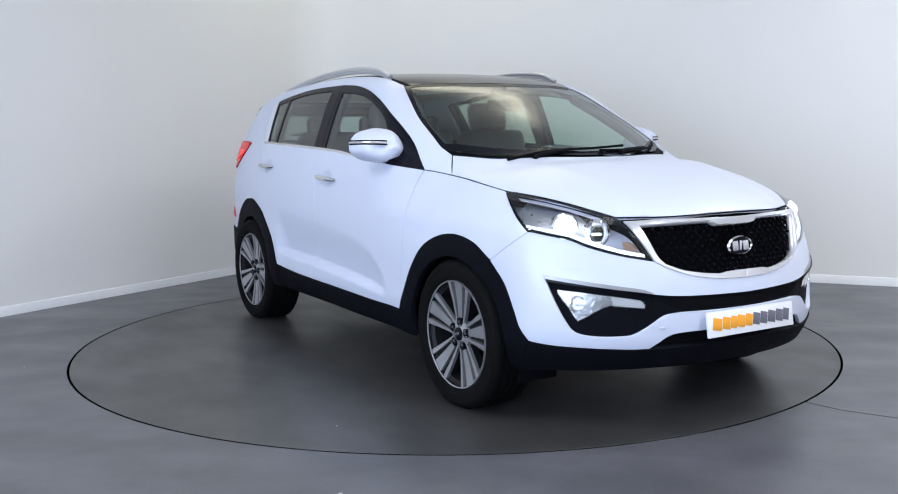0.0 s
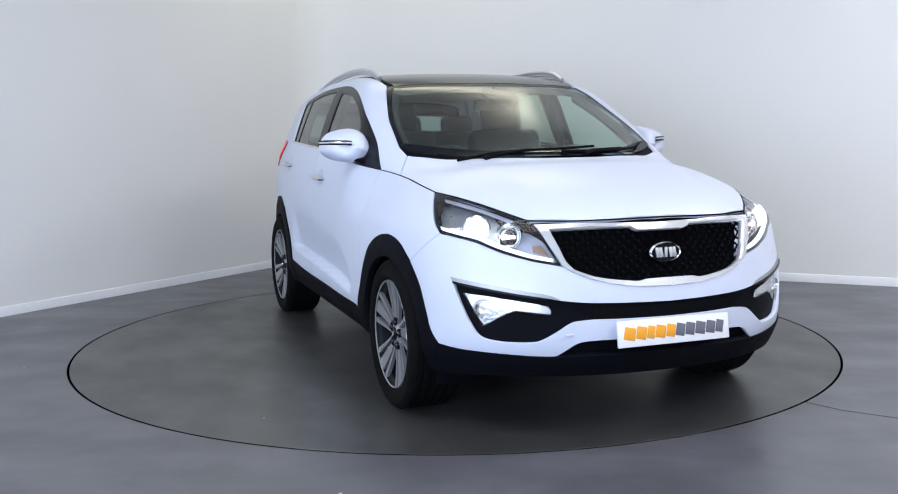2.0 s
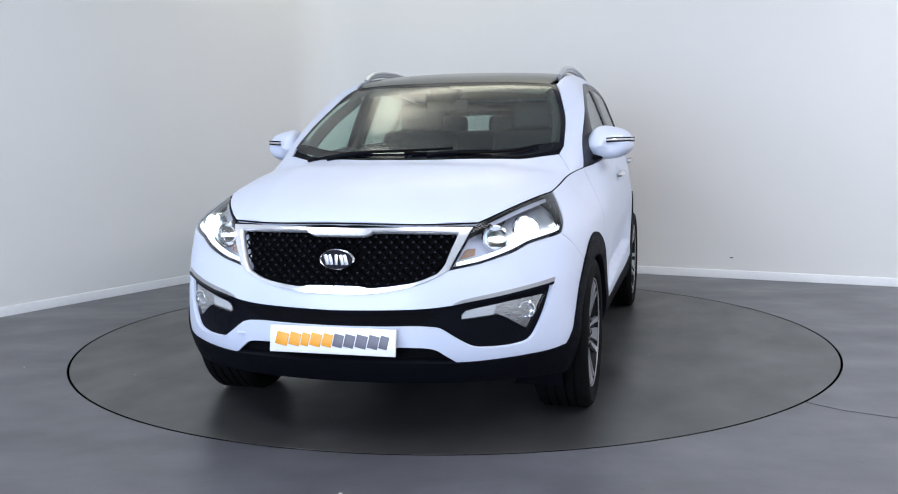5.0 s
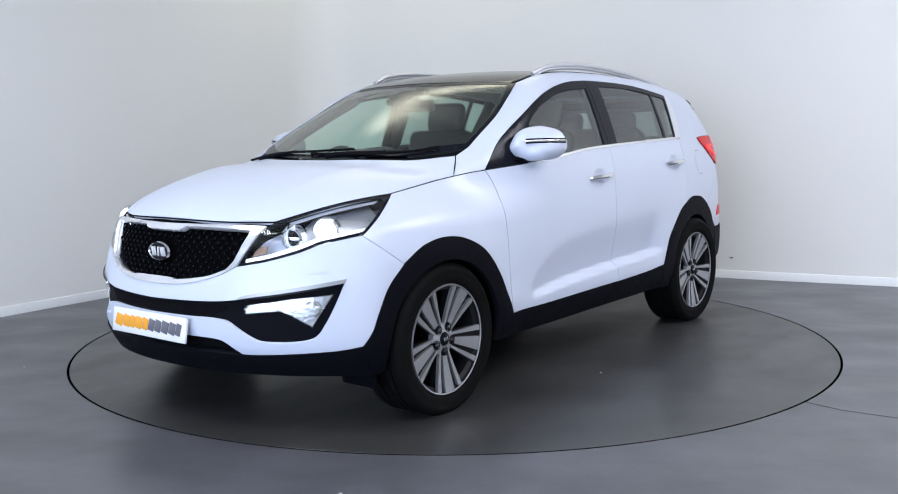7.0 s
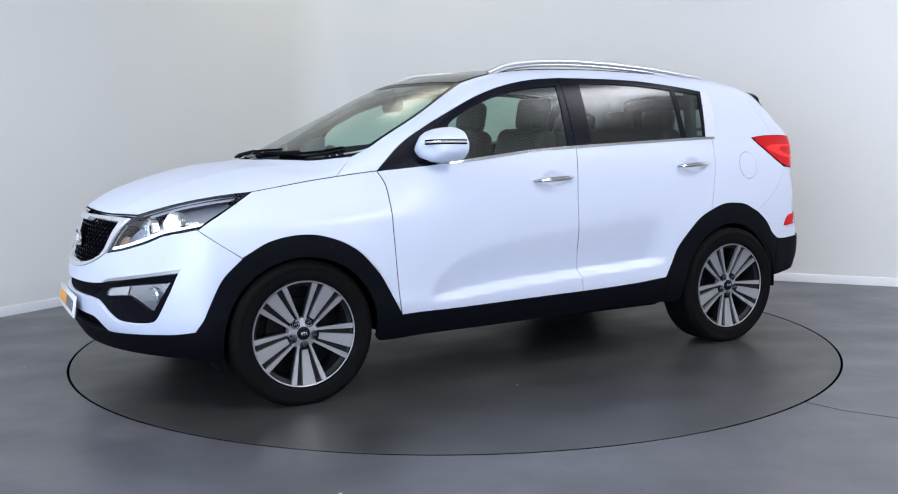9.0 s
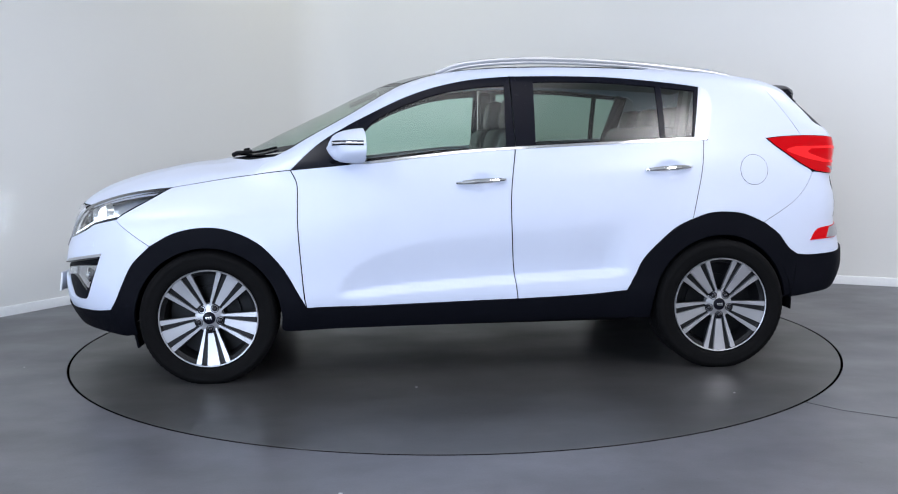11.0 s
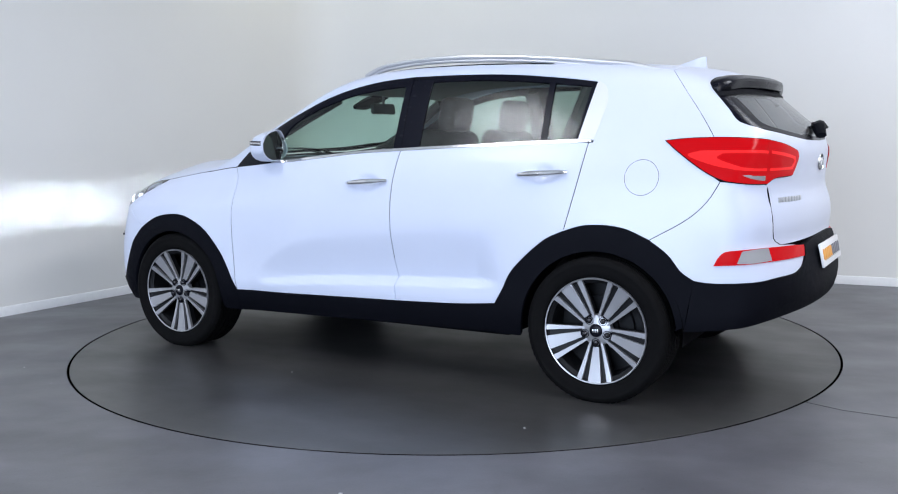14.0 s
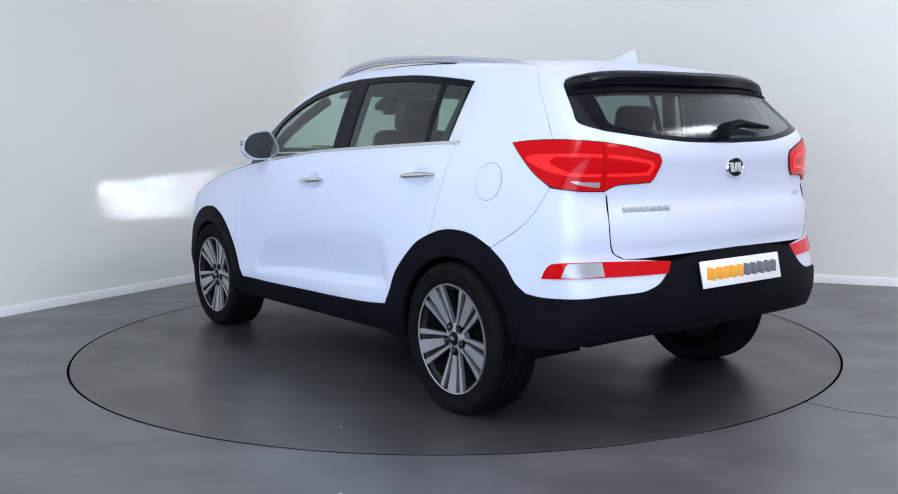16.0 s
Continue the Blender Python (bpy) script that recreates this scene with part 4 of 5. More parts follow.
def build_lamps():
    lamp_low = N((.434, .712), (.49, .722), (.554, .735), (.654, .767), (.72, .802))
    edge = loop(N((.434, .712), (.468, .78), (.5, .85), (.515, .878)), [N((.515, .878))[0], BONNET_EDGE[0]], BONNET_EDGE, [BONNET_EDGE[-1], LAMP_REAR[-1]], LAMP_REAR[::-1], [LAMP_REAR[0], lamp_low[-1]], lamp_low[::-1])
    lamps = panel("headlamp", "nose", edge, LENS, car, "clear headlamp with lit bulb and running light strip", gap=.003, lift=.001, flange=0, step=.025)
    p, f, n = panel_data("nose", edge, lift=-.085, gap=-.004, flange=0, step=.025)
    for k, lamp in ((1, lamps[0]), (-1, lamps[1])):
        flip = (lambda fs: fs) if k > 0 else (lambda fs: [q[::-1] for q in fs])
        finish("housing", p * [1, k, 1], flip(f), HOUSING, lamp, "", n * [1, k, 1])

        def sheet(name, o, lift, mat, label="", flange=.006):
            a, b, c = panel_data("nose", o, lift=lift, gap=0, flange=flange, step=.03)
            return finish(name, a * [1, k, 1], flip(b), mat, lamp, label, c * [1, k, 1])
        # dark rim close under the lens, reflector bowl, lit strip, amber corner
        ring = loop(N((.44, .716), (.468, .78), (.5, .85), (.513, .874)), [N((.513, .874))[0], BONNET_EDGE[0]], BONNET_EDGE, [BONNET_EDGE[-1], LAMP_REAR[-1]], LAMP_REAR[::-1], S((1.772, .832), (1.76, .848)), S((1.757, .852), (1.655, .91), (1.565, .956)), T((1.57, .740), (1.69, .6955), (1.81, .640), (1.943, .556)), N((.508, .845), (.484, .79), (.45, .725)))
        sheet("rim", ring, -.004, GLOSS_BLACK, "dark headlamp rim")
        sheet("upper_reflector", loop(T((1.57, .738), (1.69, .6935), (1.81, .638), (1.93, .565)), [T((1.93, .565))[0], T((1.93, .585))[0]], T((1.93, .585), (1.81, .66), (1.69, .716), (1.6, .746)), [T((1.6, .746))[0], T((1.57, .738))[0]]), -.022, HOUSING, "pale upper reflector", 0)
        sheet("strip", loop(N((.466, .733), (.554, .75), (.652, .784), (.718, .819)), S((1.765, .85), (1.74, .865)), N((.7, .829), (.64, .797), (.554, .765), (.466, .745))), -.01, RUNNING, "lit white running light strip", .012)
        sheet("lower_rim", loop(N((.44, .716), (.49, .725), (.554, .738), (.654, .77), (.72, .805)), S((1.772, .836), (1.76, .85)), N((.715, .816), (.65, .782), (.554, .749), (.49, .735), (.45, .728))), -.003, GLOSS_BLACK, "dark headlamp rim")
        sheet("turn_lens", loop(N((.478, .756), (.535, .772)), N((.535, .772), (.535, .8)), N((.535, .8), (.5, .795), (.478, .756))), -.03, AMBER, "amber turn lamp")
        sheet("bowl", loop(S((1.74, .865), (1.62, .93)), T((1.6, .70), (1.72, .655), (1.8, .615)), N((.62, .9), (.655, .8), (.72, .825))), -.045, REFLECTOR, "bright reflector bowl", .0)
        for (y, z, r, mat, tilt, back) in ((.585, .822, .043, REFLECTOR, 8, .06), (.695, .85, .045, XENON, 22, .05)):
            q = N((y, z))[0]
            m = pose(q[0] - back, y * k, z, 0, 0, -90 + tilt * k)
            bm = bmesh.new()
            lathe(bm, [(r * 1.3, -.03), (r * 1.28, .0), (r * 1.12, .006), (r * 1.02, -.004), (r * 1.0, -.02)], 32, m)
            part("bezel", bm, CHROME, lamp, "chrome lamp bezel")
            bm = bmesh.new()
            lathe(bm, [(r * .98, -.006), (r * .86, .016), (r * .6, .03), (r * .3, .037), (.001, .039)], 32, m)
            part("projector", bm, mat if mat is XENON else LENS, lamp, "lit bulb" if mat is XENON else "projector lens")
            if mat is not XENON:
                bm = bmesh.new()
                lathe(bm, [(r * 1.0, -.012), (r * .8, -.016), (r * .74, -.008)], 32, m)
                part("bowl", bm, PROJECTOR, lamp, "lit projector bowl")
                # arc tube in a black box behind a slot, which throws the low beam
                m2 = pose(q[0] - back - .012, y * k, z, 0, 0, 4 * k)
                bm = bmesh.new()
                quads = [((0, -.036, .004), (0, .036, .004), (0, .036, .034), (0, -.036, .034)), ((0, -.036, -.034), (0, .036, -.034), (0, .036, -.009), (0, -.036, -.009)),
                         ((0, -.036, -.009), (0, -.03, -.009), (0, -.03, .004), (0, -.036, .004)), ((0, .03, -.009), (0, .036, -.009), (0, .036, .004), (0, .03, .004)),
                         ((-.056, -.036, -.034), (-.056, .036, -.034), (-.056, .036, .034), (-.056, -.036, .034))]
                for z0 in (-.034, .034):
                    quads.append(((0, -.036, z0), (0, .036, z0), (-.056, .036, z0), (-.056, -.036, z0)))
                for y0 in (-.036, .036):
                    quads.append(((0, y0, -.034), (0, y0, .034), (-.056, y0, .034), (-.056, y0, -.034)))
                for qd in quads:
                    bm.faces.new([bm.verts.new(m2 @ Vector(v)) for v in qd])
                part("baffle", bm, BAFFLE, lamp, smooth=False)
                bm = bmesh.new()
                block(bm, m2 @ pose(-.05, 0, 0), .002, .03, .0035)
                part("arc_tube", bm, BEAM, lamp, "lit arc tube", smooth=False)
    # fog lamps in their pockets, with the bright strip above
    o = loop(N((.49, .522), (.56, .53), (.62, .536)), N((.62, .536), (.66, .515), (.7, .485), (.725, .468)), N((.725, .468), (.755, .53), (.785, .606)), N((.785, .606), (.65, .588), (.505, .563)), N((.505, .563), (.49, .545), (.49, .522)))
    fog, fog2 = panel("fog_lamp", "nose", o, LENS, car, "clear faceted fog lamp", gap=0, lift=-.006, flange=0)
    p, f, n = panel_data("nose", o, lift=-.02, gap=.004, flange=.0)
    rim_p, rim_f, rim_n = panel_data("nose", loop(N((.49, .522), (.56, .53), (.612, .535)), N((.622, .585), (.55, .573), (.505, .563)), N((.505, .563), (.49, .545), (.49, .522))), lift=-.012, gap=.005, flange=.004)
    for k, lm in ((1, fog), (-1, fog2)):
        flip = (lambda fs: fs) if k > 0 else (lambda fs: [q[::-1] for q in fs])
        finish("bowl", p * [1, k, 1], flip(f), FACETS, lm, "faceted reflector", n * [1, k, 1])
        finish("running_lens", rim_p * [1, k, 1], flip(rim_f), FROST, lm, "frosted lens", rim_n * [1, k, 1])
        m = pose(*(N((.715, .545))[0] * [1, k, 1] - [.02, 0, 0]), 0, 0, -90 + 22 * k)
        bm = bmesh.new()
        lathe(bm, [(.036, 0), (.03, .004), (.024, -.008), (.008, -.012), (.001, .006)], 24, m)
        part("bulb", bm, CHROME, lm)
    panel("bumper_strip", "nose", loop(N((.452, .584), (.5, .604), (.6, .622), (.7, .64), (.812, .664)), N((.812, .664), (.808, .647)), N((.808, .647), (.7, .625), (.6, .607), (.52, .595), (.452, .584))), SILVER, car, "bright trim strip over the fog lamp", gap=0, lift=.004, flange=.012)
    # black sliver stands in for the shadow gap under the trim strip
    panel("strip_dark_line", "nose", loop(N((.46, .5835), (.52, .5945), (.6, .6065), (.7, .6245), (.806, .6465)), N((.806, .6465), (.804, .637)), N((.804, .637), (.7, .617), (.6, .599), (.52, .588), (.46, .5835))), GLOSS_BLACK, car, "dark line for the shaded gap under the trim strip", gap=0, lift=.0095, flange=.016)
    panel("washer_flap", "nose", loop(N((.69, .705), (.75, .714)), N((.75, .714), (.755, .692)), N((.755, .692), (.695, .684))), PAINT, car, "headlamp washer flap", gap=.001, lift=.0022, flange=.004)
    bm = bmesh.new()
    block(bm, pose(*(N((-.42, .445))[0] + [.002, 0, 0])), .004, .05, .012, .003)
    part("towing_cover", bm, PAINT, car)


SILVER = material("silver_trim", (.33, .335, .35), .4, .5, rough_var=.05)
FACETS = material("faceted_reflector", (.45, .45, .46), .24, 1.0, bump=1.0, bump_scale=55)
FROST = material("frosted_lens", (.66, .66, .68), .22, .6, coat=1.0, bump=.3, bump_scale=90)


NUT = material("dark_nut", (.03, .03, .035), .25, .6)


def wheel_parts():
    """A wheel about the y axis, its outer face to +y: dark rim, five groups of three machined bars, nuts, cap and tyre."""
    R = .341
    bm = bmesh.new()
    lathe(bm, [(.2405, .108), (.238, .094), (.222, .082), (.216, .04), (.21, -.06), (.235, -.1)], 96)
    rim = part("wheel", bm, ALLOY_DARK, car, "machined alloy wheel with dark pockets and black tyre")
    bm = bmesh.new()
    lathe(bm, [(.2395, .1), (.2405, .109), (.2455, .111), (.2485, .104)], 96)
    part("rim_lip", bm, ALLOY, rim)
    bm = bmesh.new()
    side = [(.248, .1), (.254, .109), (.264, .116), (.288, .1195), (.304, .1185), (.308, .1205), (.32, .117), (.331, .108), (R - .002, .096)]
    tread = []
    for c in (.062, .022, -.022, -.062):
        tread += [(R, c + .006), (R - .008, c + .004), (R - .008, c - .004), (R, c - .006)]
    prof = side + [(R, .087)] + tread + [(R, -.087)] + [(r, -y) for r, y in side[::-1]]
    lathe(bm, prof, 96)
    part("tyre", bm, RUBBER, rim, "black rubber tyre", angle=50)
    bm = bmesh.new()
    for k in range(72):
        a = 360 * k / 72
        for y, s in ((.094, 1), (-.094, -1)):
            block(bm, pose(0, 0, 0, 0, a, 0) @ pose(R - .0085, y * .89, 0, 0, 0, -26 * s), .008, .026, .017)
    part("tread_block", bm, RUBBER, rim, smooth=False)["kind"] = "stuff"
    bm = bmesh.new()
    lathe(bm, [(.212, -.05), (.212, -.03), (.15, -.03), (.15, -.008), (.08, -.008), (.08, .01), (.001, .01)], 48, pose(0, 0, 0))
    part("brake_disc", bm, ALLOY_DARK, rim, "dark brake disc")
    half_w = lambda r: .03 + (r - .055) / .18 * .055

    def face_y(r):
        return .083 + .022 * max(0.0, (r - .05) / .19) ** 1.5

    def wedge(bm, f0, f1, r0, r1, top, deep, n=6):
        rows = []
        for i in range(n + 1):
            r = r0 + (r1 - r0) * i / n
            h, y = half_w(r), face_y(r) + top
            rr = math.sqrt(max(r * r - (h * (f0 + f1) / 2) ** 2, 1e-6))
            rows.append([bm.verts.new(v) for v in ((rr, y, h * f0), (rr, y, h * f1), (rr, y - deep, h * f1), (rr, y - deep, h * f0))])
        for a, b in zip(rows, rows[1:]):
            for j in range(4):
                bm.faces.new((a[j], a[(j + 1) % 4], b[(j + 1) % 4], b[j]))
        bm.faces.new(rows[0])
        bm.faces.new(rows[-1][::-1])
    for g in range(5):
        m = pose(0, 0, 0, 0, 90 + 72 * g, 0)
        bm = bmesh.new()
        wedge(bm, -1, 1, .045, .237, -.014, .035)
        bm.transform(m)
        sp = part("spoke", bm, ALLOY_DARK, rim)
        for f0, f1, r0 in ((-1.0, -.70, .06), (-.37, .37, .078), (.70, 1.0, .06)):
            bm = bmesh.new()
            wedge(bm, f0, f1, r0, .2415, 0, .016)
            bm.transform(m)
            part("spoke_bar", bm, ALLOY, sp, "bright machined bar")
        m2 = pose(0, 0, 0, 0, 90 + 72 * g, 0) @ pose(.056, .0, 0)
        bm = bmesh.new()
        lathe(bm, [(.0205, .06), (.0205, .0885), (.0175, .0885), (.0155, .074)], 24, m2)
        part("nut_seat", bm, GLOSS_BLACK, rim)
        bm = bmesh.new()
        lathe(bm, [(.0135, .06), (.0135, .088), (.0115, .094), (.007, .098), (.001, .099)], 14, m2)
        part("wheel_nut", bm, NUT, rim, "dark domed wheel nut")
    bm = bmesh.new()
    lathe(bm, [(.075, .055), (.07, .079), (.045, .086), (.032, .088), (.031, .083)], 40)
    part("hub", bm, ALLOY, rim)
    bm = bmesh.new()
    lathe(bm, [(.031, .08), (.029, .092), (.02, .096), (.001, .097)], 32)
    cap = part("hub_cap", bm, GLOSS_BLACK, rim, "black hub cap")
    for y in (-.011, 0, .011):
        bm = bmesh.new()
        block(bm, pose(y, .0965, 0, 0, 10, 0), .006, .003, .016, .0008)
        part("cap_bar", bm, CHROME, cap)
    return rim


def build_wheels():
    rim = wheel_parts()
    spots = ((1.32, .80, 0, 4), (-1.32, .80, 0, 0), (1.32, -.80, 180, 30), (-1.32, -.80, 180, 12))
    for i, (x, y, turn, spin) in enumerate(spots):
        m = pose(x, y, .334, 0, 0, turn) @ pose(0, 0, 0, 0, spin, 0)
        if i == 0:
            rim.matrix_basis = m
        else:
            copy_thing(rim, m)
    # dark wheel housings
    for x in (1.32, -1.32):
        for k in (1, -1):
            bm = bmesh.new()
            n = 24
            rows = []
            for i in range(n + 1):
                a = radians(-6 + 192 * i / n)
                rows.append([bm.verts.new((x + .4 * math.cos(a), k * y, .335 + .4 * math.sin(a))) for y in (.5, .87)])
            for a, b in zip(rows, rows[1:]):
                bm.faces.new((a[0], a[1], b[1], b[0]))
            bm.faces.new([r[0] for r in rows])
            part("wheel_housing", bm, DARK, car)
    bm = bmesh.new()
    block(bm, pose(0, 0, .33), 1.72, 1.66, .16, .03)
    block(bm, pose(.05, 0, .35), 3.6, .98, .1, .03)
    part("underbody", bm, DARK, car, "dark underbody")
    for x, z in ((1.32, .33), (-1.32, .33)):
        bm = bmesh.new()
        tube(bm, [(x, -.72, z), (x, .72, z)], .045, 12)
        part("axle", bm, DARK, car)
    for k in (1, -1):
        bm = bmesh.new()
        block(bm, pose(1.7, .72 * k, .235, 0, 12, 0), .012, .2, .12, .003)
        part("air_deflector", bm, PLASTIC, car)


def build_fittings():
    # dark linings under the panels close the joints
    def lining(kind, o, sides=2, lift=-.03, gap=-.004):
        panel("inner_panel", kind, o, DARK, car, sides=sides, lift=lift, gap=gap, flange=0, step=.06)
    lining("top", both(loop(BONNET_FRONT, BONNET_EDGE, WING_TOP, COWL_SEAM, BONNET_REAR)), 1, -.04)
    lining("round", loop(WING_TOP, WING_TOP2, DOOR_FRONT, F_ARCH, BUMPER_SEAM, LAMP_REAR, [LAMP_REAR[-1], WING_TOP[0]]))
    lining("round", loop(DOOR_FRONT[::-1], BELT[1:], BELT2, REAR_SEAM, R_ARCH[::-1], SILL_R[::-1], SILL_F[::-1]), lift=-.075, gap=-.01)
    lining("round", loop(REAR_SEAM, R_ARCH2, Q_SEAM, S((-1.855, 1.02), (-1.84, 1.2)), S((-1.84, 1.2), (-1.6, 1.2), (-1.249, 1.194))), gap=-.01)
    lining("back", both(loop(B((0, 1.18), (.5, 1.2), (.72, 1.22)), B((.76, 1.2), (.76, .9), (.7, .74)), B((.7, .74), (0, .74)))), 1)
    lining("nose", both(loop(N((0, .9), (.4, .9), (.52, .88)), N((.52, .88), (.43, .7)), N((.43, .7), (.75, .72)), N((.8, .6), (.8, .3)), N((.8, .3), (0, .25)))), 1, -.1)
    # dark tubes sunk in the joints, standing in for the shade there
    def shade_joint(line, r, deep, side=False):
        g = glide(line)
        if side:
            g = S(*[(q[0], q[2]) for q in g])
        n = normals(g)
        for k in (1, -1):
            bm = bmesh.new()
            tube(bm, (g - n * deep) * [1, k, 1], r, 6)
            part("joint_shade", bm, DARK, car)
    for line in (np.vstack([BONNET_EDGE, WING_TOP[1:]]), BONNET_FRONT, WING_TOP2):
        shade_joint(line, .0036, .0034)
    for line in (DOOR_FRONT, B_SEAM[:4], REAR_SEAM):
        shade_joint(line, .003, .0058, True)
    shade_joint(GATE_SIDE, .003, .0042)
    for line in (BUMPER_SEAM, Q_SEAM):
        shade_joint(line, .0016, .0056)
    shade_joint(B((.652, .99), (.66, .86), (.655, .794), (.64, .76), (.605, .738)), .0035, .002)
    # black scuttle and screen border
    panel("scuttle", "top", both(loop(BONNET_REAR[::-1], [BONNET_REAR[0], SCREEN_LOW[-1]], SCREEN_LOW[::-1])), PLASTIC, car, "black scuttle panel", sides=1, gap=0, lift=-.012, flange=0)
    inner_low = T((1.24, 0), (1.215, .17), (1.085, .44), (.945, .615), (.885, .69))
    inner_side = T((.885, .69), (.79, .683), (.635, .662), (.465, .615), (.34, .566))
    inner_top = T((.34, .566), (.39, .38), (.44, .19), (.455, 0))
    border = loop(SCREEN_LOW, SCREEN_SIDE[::-1], SCREEN_TOP, [SCREEN_TOP[-1], inner_top[-1]], inner_top[::-1], inner_side[::-1], inner_low[::-1])
    panel("screen_border", "top", border, GLOSS_BLACK, car, "black screen border", gap=0, lift=-.0025, flange=0)
    o = loop(T((.46, 0), (.46, .09)), T((.46, .09), (.6, .08), (.62, .05)), T((.62, .05), (.62, 0)))
    panel("sensor_cover", "top", both(o), DARK, car, sides=1, gap=0, lift=-.02, flange=.02)
    # wipers
    for pts, pivot in (([(1.19, -.52), (1.2, -.3), (1.22, 0.0), (1.17, .22)], (1.235, -.4)), ([(1.25, .0), (1.2, .3), (1.08, .5), (.98, .6)], (1.27, .12))):
        q = T(*pts)
        bm = bmesh.new()
        tube(bm, glide(q + normals(q) * .008, 5), .007, 6)
        w = part("wiper_blade", bm, RUBBER, car, "black wiper blade")
        a = T(pivot)[0] + [0, 0, .004]
        mid = (q[1] + q[2]) / 2 + [0, 0, .012]
        bm = bmesh.new()
        tube(bm, [a, a + (mid - a) * .2 + np.array([0, 0, .008]), mid], [.014, .011, .007], 8)
        part("wiper_arm", bm, PLASTIC, w)
    # roof rails
    for k in (1, -1):
        zs = curve([(-1.52, 1.522), (-1.4, 1.553), (-1.2, 1.58), (-.9, 1.613), (-.6, 1.632), (-.3, 1.637), (-.1, 1.626), (.05, 1.602), (.14, 1.566)])
        xs = np.linspace(.14, -1.52, 40)
        bm = bmesh.new()
        tube(bm, [(x, k * (.592 - .02 * abs(x + .6) ** 2), float(zs(x)) - .006) for x in xs], .0145, 10, .95)
        rail = part("roof_rail", bm, SATIN, car, "satin silver roof rail")
        bm = bmesh.new()
        tube(bm, [(x, k * (.592 - .02 * abs(x + .6) ** 2), float(zs(x)) - .024) for x in xs], .009, 8)
        part("rail_foot", bm, SATIN, rail)
    # aerial fin
    bm = bmesh.new()
    rows = []
    for x, h, w in ((-1.40, .0, .004), (-1.44, .014, .018), (-1.5, .04, .022), (-1.54, .058, .016), (-1.565, .06, .006), (-1.57, .0, .02)):
        z = float(ridge(x)) - .006
        rows.append([bm.verts.new((x, y, zz)) for y, zz in ((-w, z), (-w * .4, z + h * .8), (0, z + h + .004), (w * .4, z + h * .8), (w, z))])
    for a, b in zip(rows, rows[1:]):
        for j in range(4):
            bm.faces.new((a[j], a[j + 1], b[j + 1], b[j]))
    part("aerial_fin", bm, PAINT, car, "white aerial fin")
    # handles, fuel flap
    for name, (x0, z0), (x1, z1), door in (("front", (.062, .993), (-.188, 1.008), 0), ("rear", (-.918, 1.045), (-1.165, 1.058), 2)):
        for k in (0, 1):
            sx = 1 - 2 * k
            bm = bmesh.new()
            pts = []
            for i in range(13):
                s = i / 12
                q = S((x0 + (x1 - x0) * s, z0 + (z1 - z0) * s))[0]
                edge = half_width(np.array([x0 + (x1 - x0) * s]), np.array([z0 - .06]))[0]
                pts.append((q[0], sx * (max(q[1], edge - .01) + .004 + .03 * math.sin(math.pi * s) ** .5), q[2]))
            tube(bm, pts, [.004 + .011 * math.sin(math.pi * min(max(i / 12, .02), .98)) ** .4 for i in range(13)], 10, 1.0)
            part("door_handle", bm, CHROME, DOORS[door + k], "chrome bar handle")
    def round_patch(cx, cz, r):
        return S(*[(cx + r * math.cos(2 * math.pi * i / 40), cz + r * 1.03 * math.sin(2 * math.pi * i / 40)) for i in range(40)])
    panel("fuel_flap_gap", "round", round_patch(-1.512, 1.036, .0775), DARK, car, sides=1, gap=0, lift=.0006, flange=0)
    panel("fuel_flap", "round", round_patch(-1.512, 1.036, .0755), PAINT, car, "round white fuel flap", sides=1, gap=0, lift=.0014, flange=.001)
    # door mirrors
    ring = glide([(0, 1.03, 1.2), (0, .995, 1.245), (0, .93, 1.268), (0, .855, 1.272), (0, .812, 1.225), (0, .788, 1.155), (0, .86, 1.108), (0, .965, 1.112), (0, 1.024, 1.152), (0, 1.03, 1.2)], 5)[:-1]
    mid = np.array([0, .915, 1.19])
    for k in (1, -1):
        bm = bmesh.new()
        rows = []
        for u, s in ((-.0, .93), (.0, 1.0), (.3, .99), (.55, .945), (.75, .85), (.9, .68), (.98, .42), (1.0, .14)):
            x = .535 + .165 * u
            rows.append([bm.verts.new((x - .35 * (q[1] - .85) * (.35 + .25 * u), k * (mid[1] - .02 * u + (q[1] - mid[1]) * s), mid[2] - .012 * u + (q[2] - mid[2]) * s)) for q in ring])
        c = len(ring)
        for a, b in zip(rows, rows[1:]):
            for j in range(c):
                bm.faces.new((a[j], a[(j + 1) % c], b[(j + 1) % c], b[j]))
        bm.faces.new(rows[-1])
        shell = part("door_mirror", bm, PAINT, car, "white door mirror on a black foot", angle=60)
        bm = bmesh.new()
        bm.faces.new([bm.verts.new((.545 - .35 * (q[1] - .85) * .35, k * (mid[1] + (q[1] - mid[1]) * .93), mid[2] + (q[2] - mid[2]) * .93)) for q in ring])
        part("mirror_glass", bm, MIRROR, shell)
        bm = bmesh.new()
        pts = [(.53 - .35 * .17 * .4 + .02, k * 1.031, 1.202), (.6, k * 1.008, 1.203), (.645, k * .975, 1.203), (.672, k * .935, 1.202), (.682, k * .9, 1.2)]
        tube(bm, glide(pts, 4), .0065, 8)
        strip = part("turn_strip", bm, FROST, shell, "clear turn signal strip")
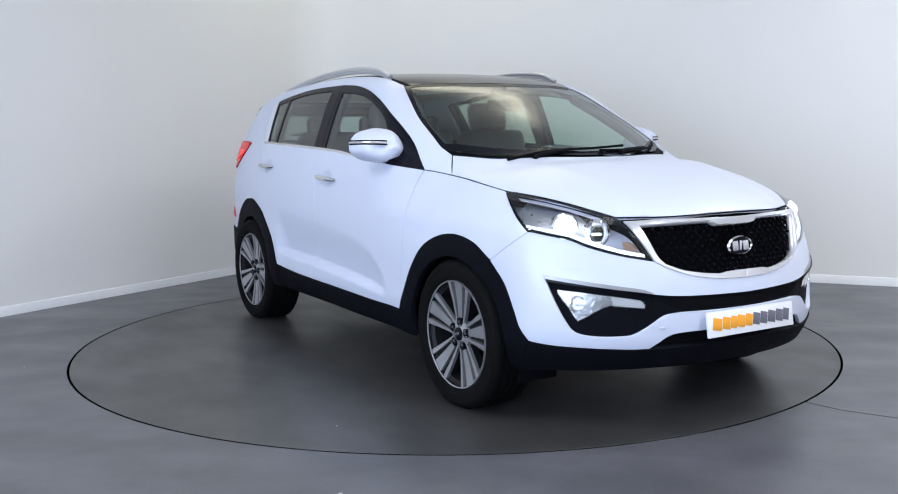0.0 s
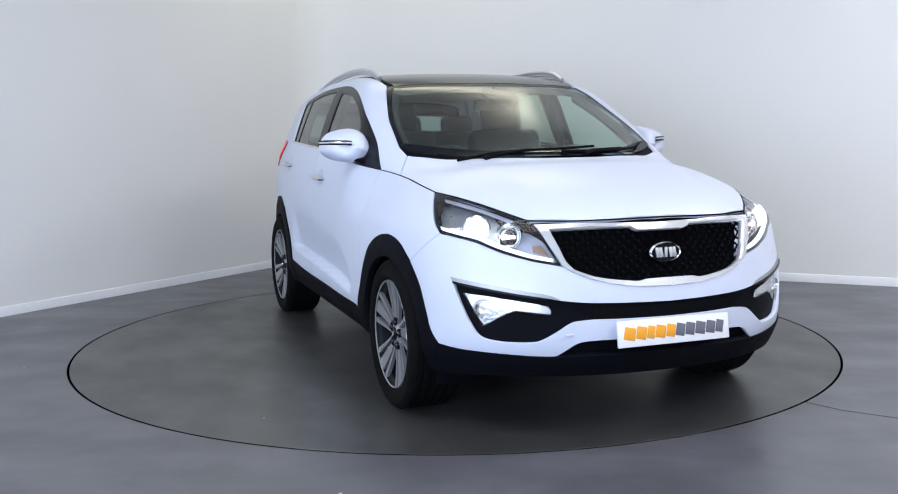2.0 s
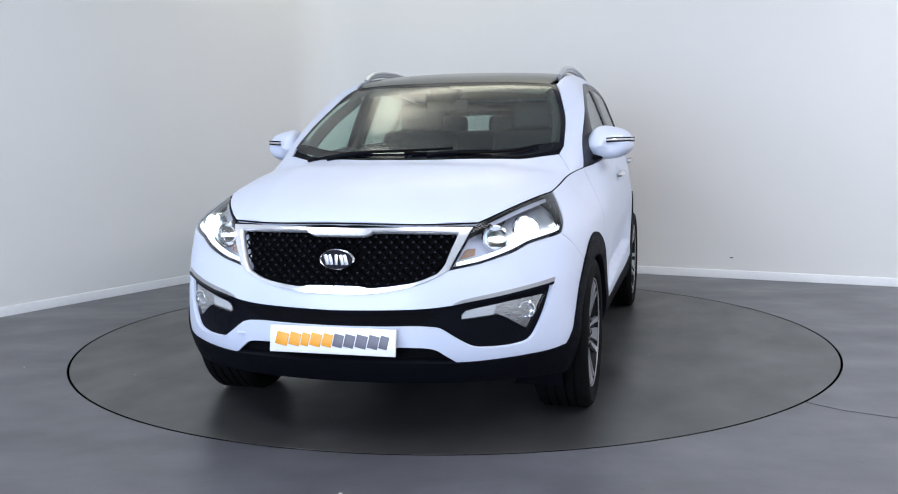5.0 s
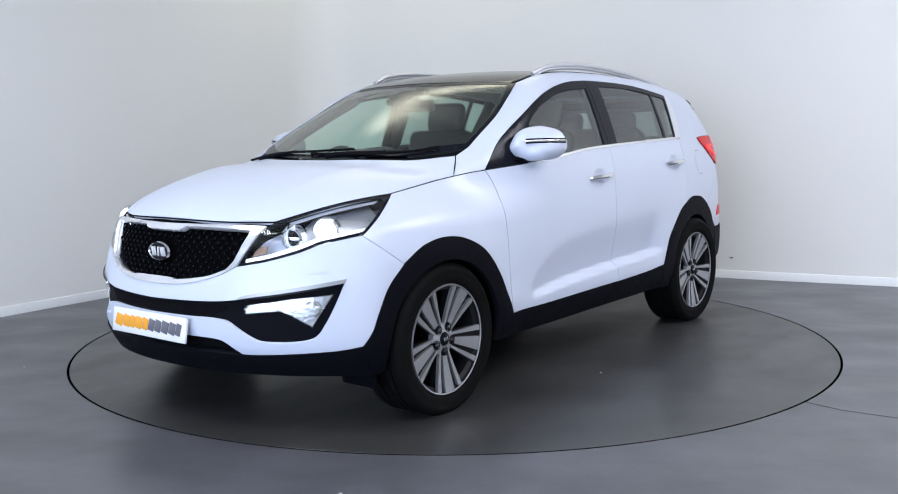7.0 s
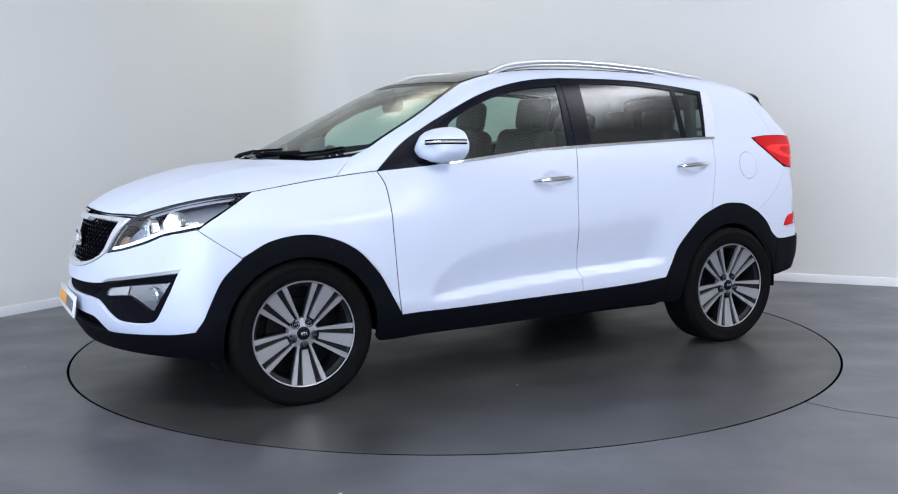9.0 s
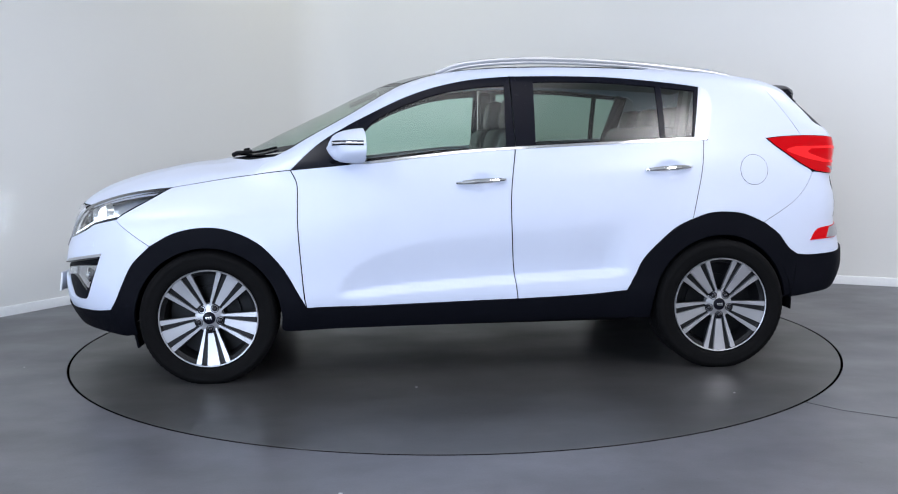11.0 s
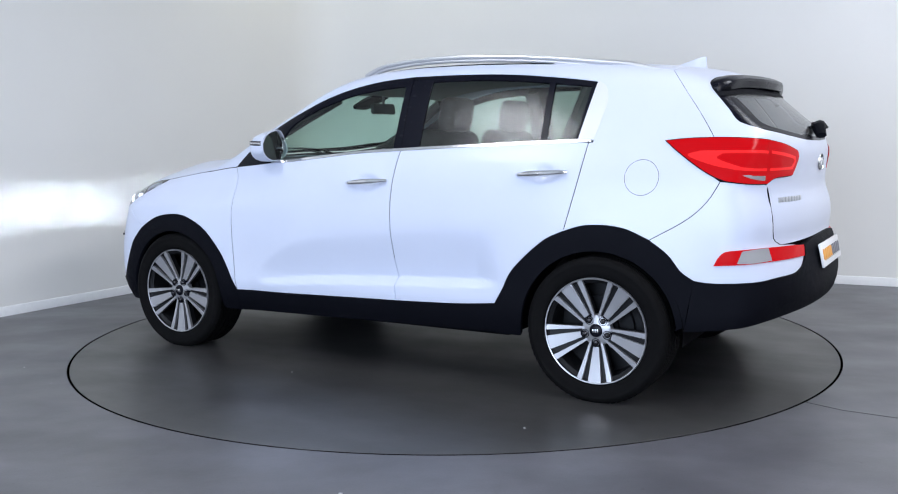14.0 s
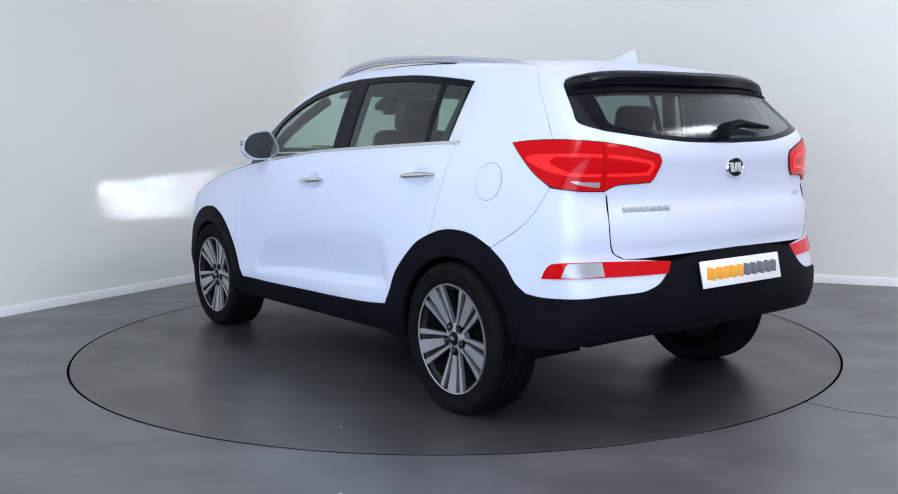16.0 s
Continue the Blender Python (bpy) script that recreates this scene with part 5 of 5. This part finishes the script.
        for dz in (-.0085, .0085):
            bm = bmesh.new()
            tube(bm, [q + Vector((0, 0, dz)) for q in map(Vector, glide(pts, 4).tolist())], .0042, 6)
            part("strip_dark_line", bm, GLOSS_BLACK, strip)
        bm = bmesh.new()
        tube(bm, [(.7, k * .78, 1.095), (.66, k * .83, 1.112), (.6, k * .9, 1.135)], [.05, .04, .035], 10, .55)
        part("mirror_foot", bm, PLASTIC, shell)


def build_cabin():
    def soft(bm, m, sx, sy, sz, r):
        block(bm, m, sx, sy, sz, r, 4)
    panel("headlining", "top", both(loop(T((.40, 0), (.33, .5)), T((.30, .53), (-.5, .56), (-1.5, .53)), T((-1.5, .53), (-1.55, 0)))), LINING, car, "pale grey headlining", sides=1, gap=0, lift=-.06, flange=0)
    bm = bmesh.new()
    soft(bm, pose(.98, 0, .96, 0, 8, 0), .5, 1.36, .2, .05)
    soft(bm, pose(.8, -.36, 1.06, 0, 14, 0), .2, .36, .08, .03)
    dash = part("dashboard", bm, TRIM, car, "dark dashboard")
    bm = bmesh.new()
    soft(bm, pose(.55, 0, .72, 0, -4, 0), 1.1, .2, .3, .04)
    part("centre_console", bm, TRIM, car)
    # steering wheel on the driver's side
    m = pose(.60, -.36, 1.0, 0, -66, 0)
    bm = bmesh.new()
    ring = [m @ Vector((.185 * math.cos(2 * math.pi * i / 32), .185 * math.sin(2 * math.pi * i / 32), 0)) for i in range(33)]
    tube(bm, ring, .016, 8)
    wheel = part("steering_wheel", bm, TRIM, car, "dark steering wheel")
    bm = bmesh.new()
    soft(bm, m @ pose(0, 0, .0), .12, .13, .05, .02)
    soft(bm, m @ pose(0, 0, -.005), .05, .35, .02, .006)
    soft(bm, m @ pose(.08, 0, -.005), .16, .05, .02, .006)
    part("steering_hub", bm, TRIM, wheel)

    def seat(x, y, wide, rest, name="front_seat"):
        bm = bmesh.new()
        soft(bm, pose(x + .05, y, .66, 0, -8, 0), .52, wide, .18, .06)
        s = part(name, bm, FABRIC, car, "dark leather seat")
        bm = bmesh.new()
        soft(bm, pose(x - .24, y, .96, 0, -14, 0), .16, wide * .96, .62, .06)
        part("backrest", bm, FABRIC, s)
        for h in rest:
            bm = bmesh.new()
            soft(bm, pose(x - .345, h, 1.345 if name == "front_seat" else 1.30, 0, -10, 0), .1, .27 if name == "front_seat" else .24, .19 if name == "front_seat" else .15, .045)
            r = part("headrest", bm, FABRIC, s)
            for d in (-.06, .06):
                bm = bmesh.new()
                tube(bm, [(x - .31, h + d, 1.2), (x - .335, h + d, 1.3)], .006, 8)
                part("headrest_post", bm, CHROME, r)
    seat(.05, -.36, .5, (-.36,))
    seat(.05, .36, .5, (.36,))
    seat(-.85, 0, 1.26, (-.4, 0, .4), "rear_seat")
    bm = bmesh.new()
    soft(bm, pose(.43, 0, 1.40, 0, 10, 0), .03, .24, .065, .012)
    tube(bm, [(.43, 0, 1.42), (.42, 0, 1.5)], .01, 8)
    part("interior_mirror", bm, TRIM, car)
    for k in (1, -1):
        for x0, z0, x1, z1 in ((-.28, 1.16, -.28, 1.5), (-1.12, 1.18, -1.2, 1.47)):
            bm = bmesh.new()
            a, b = S((x0, z0), (x1, z1))
            tube(bm, [(a[0], k * (a[1] - .05), a[2]), (b[0], k * (b[1] - .05), b[2])], .035, 8)
            part("pillar_trim", bm, TRIM, car)
        q = T((.86, .68), (.7, .668), (.55, .64), (.36, .57))
        bm = bmesh.new()
        tube(bm, (q - normals(q) * .05) * [1, k, 1], .03, 8)
        part("pillar_trim", bm, TRIM, car)
    bm = bmesh.new()
    soft(bm, pose(-1.5, 0, .95), .7, 1.2, .03, .01)
    part("load_cover", bm, TRIM, car)


build_rear()
build_lamps()
build_wheels()
build_fittings()
build_cabin()


# ---- what moves: the disc and the car on it turn together ----
def motions():
    turns = [(0.0, -58.2), (0.5, -58.7), (1.0, -60.6), (1.5, -63.95), (2.0, -69.1), (2.5, -75.0), (3.0, -80.95), (3.5, -86.9)]
    turns += [(4.0 + .5 * k, -92.9 - (233.3 - 92.9) / 24 * k) for k in range(25)]
    for thing, dx, dy in ((turntable, 0, 0), (car, .004, .093)):
        walk(thing, [(t, pose(0, 0, 0, 0, 0, a) @ pose(dx, dy, .0)) for t, a in turns])


motions()
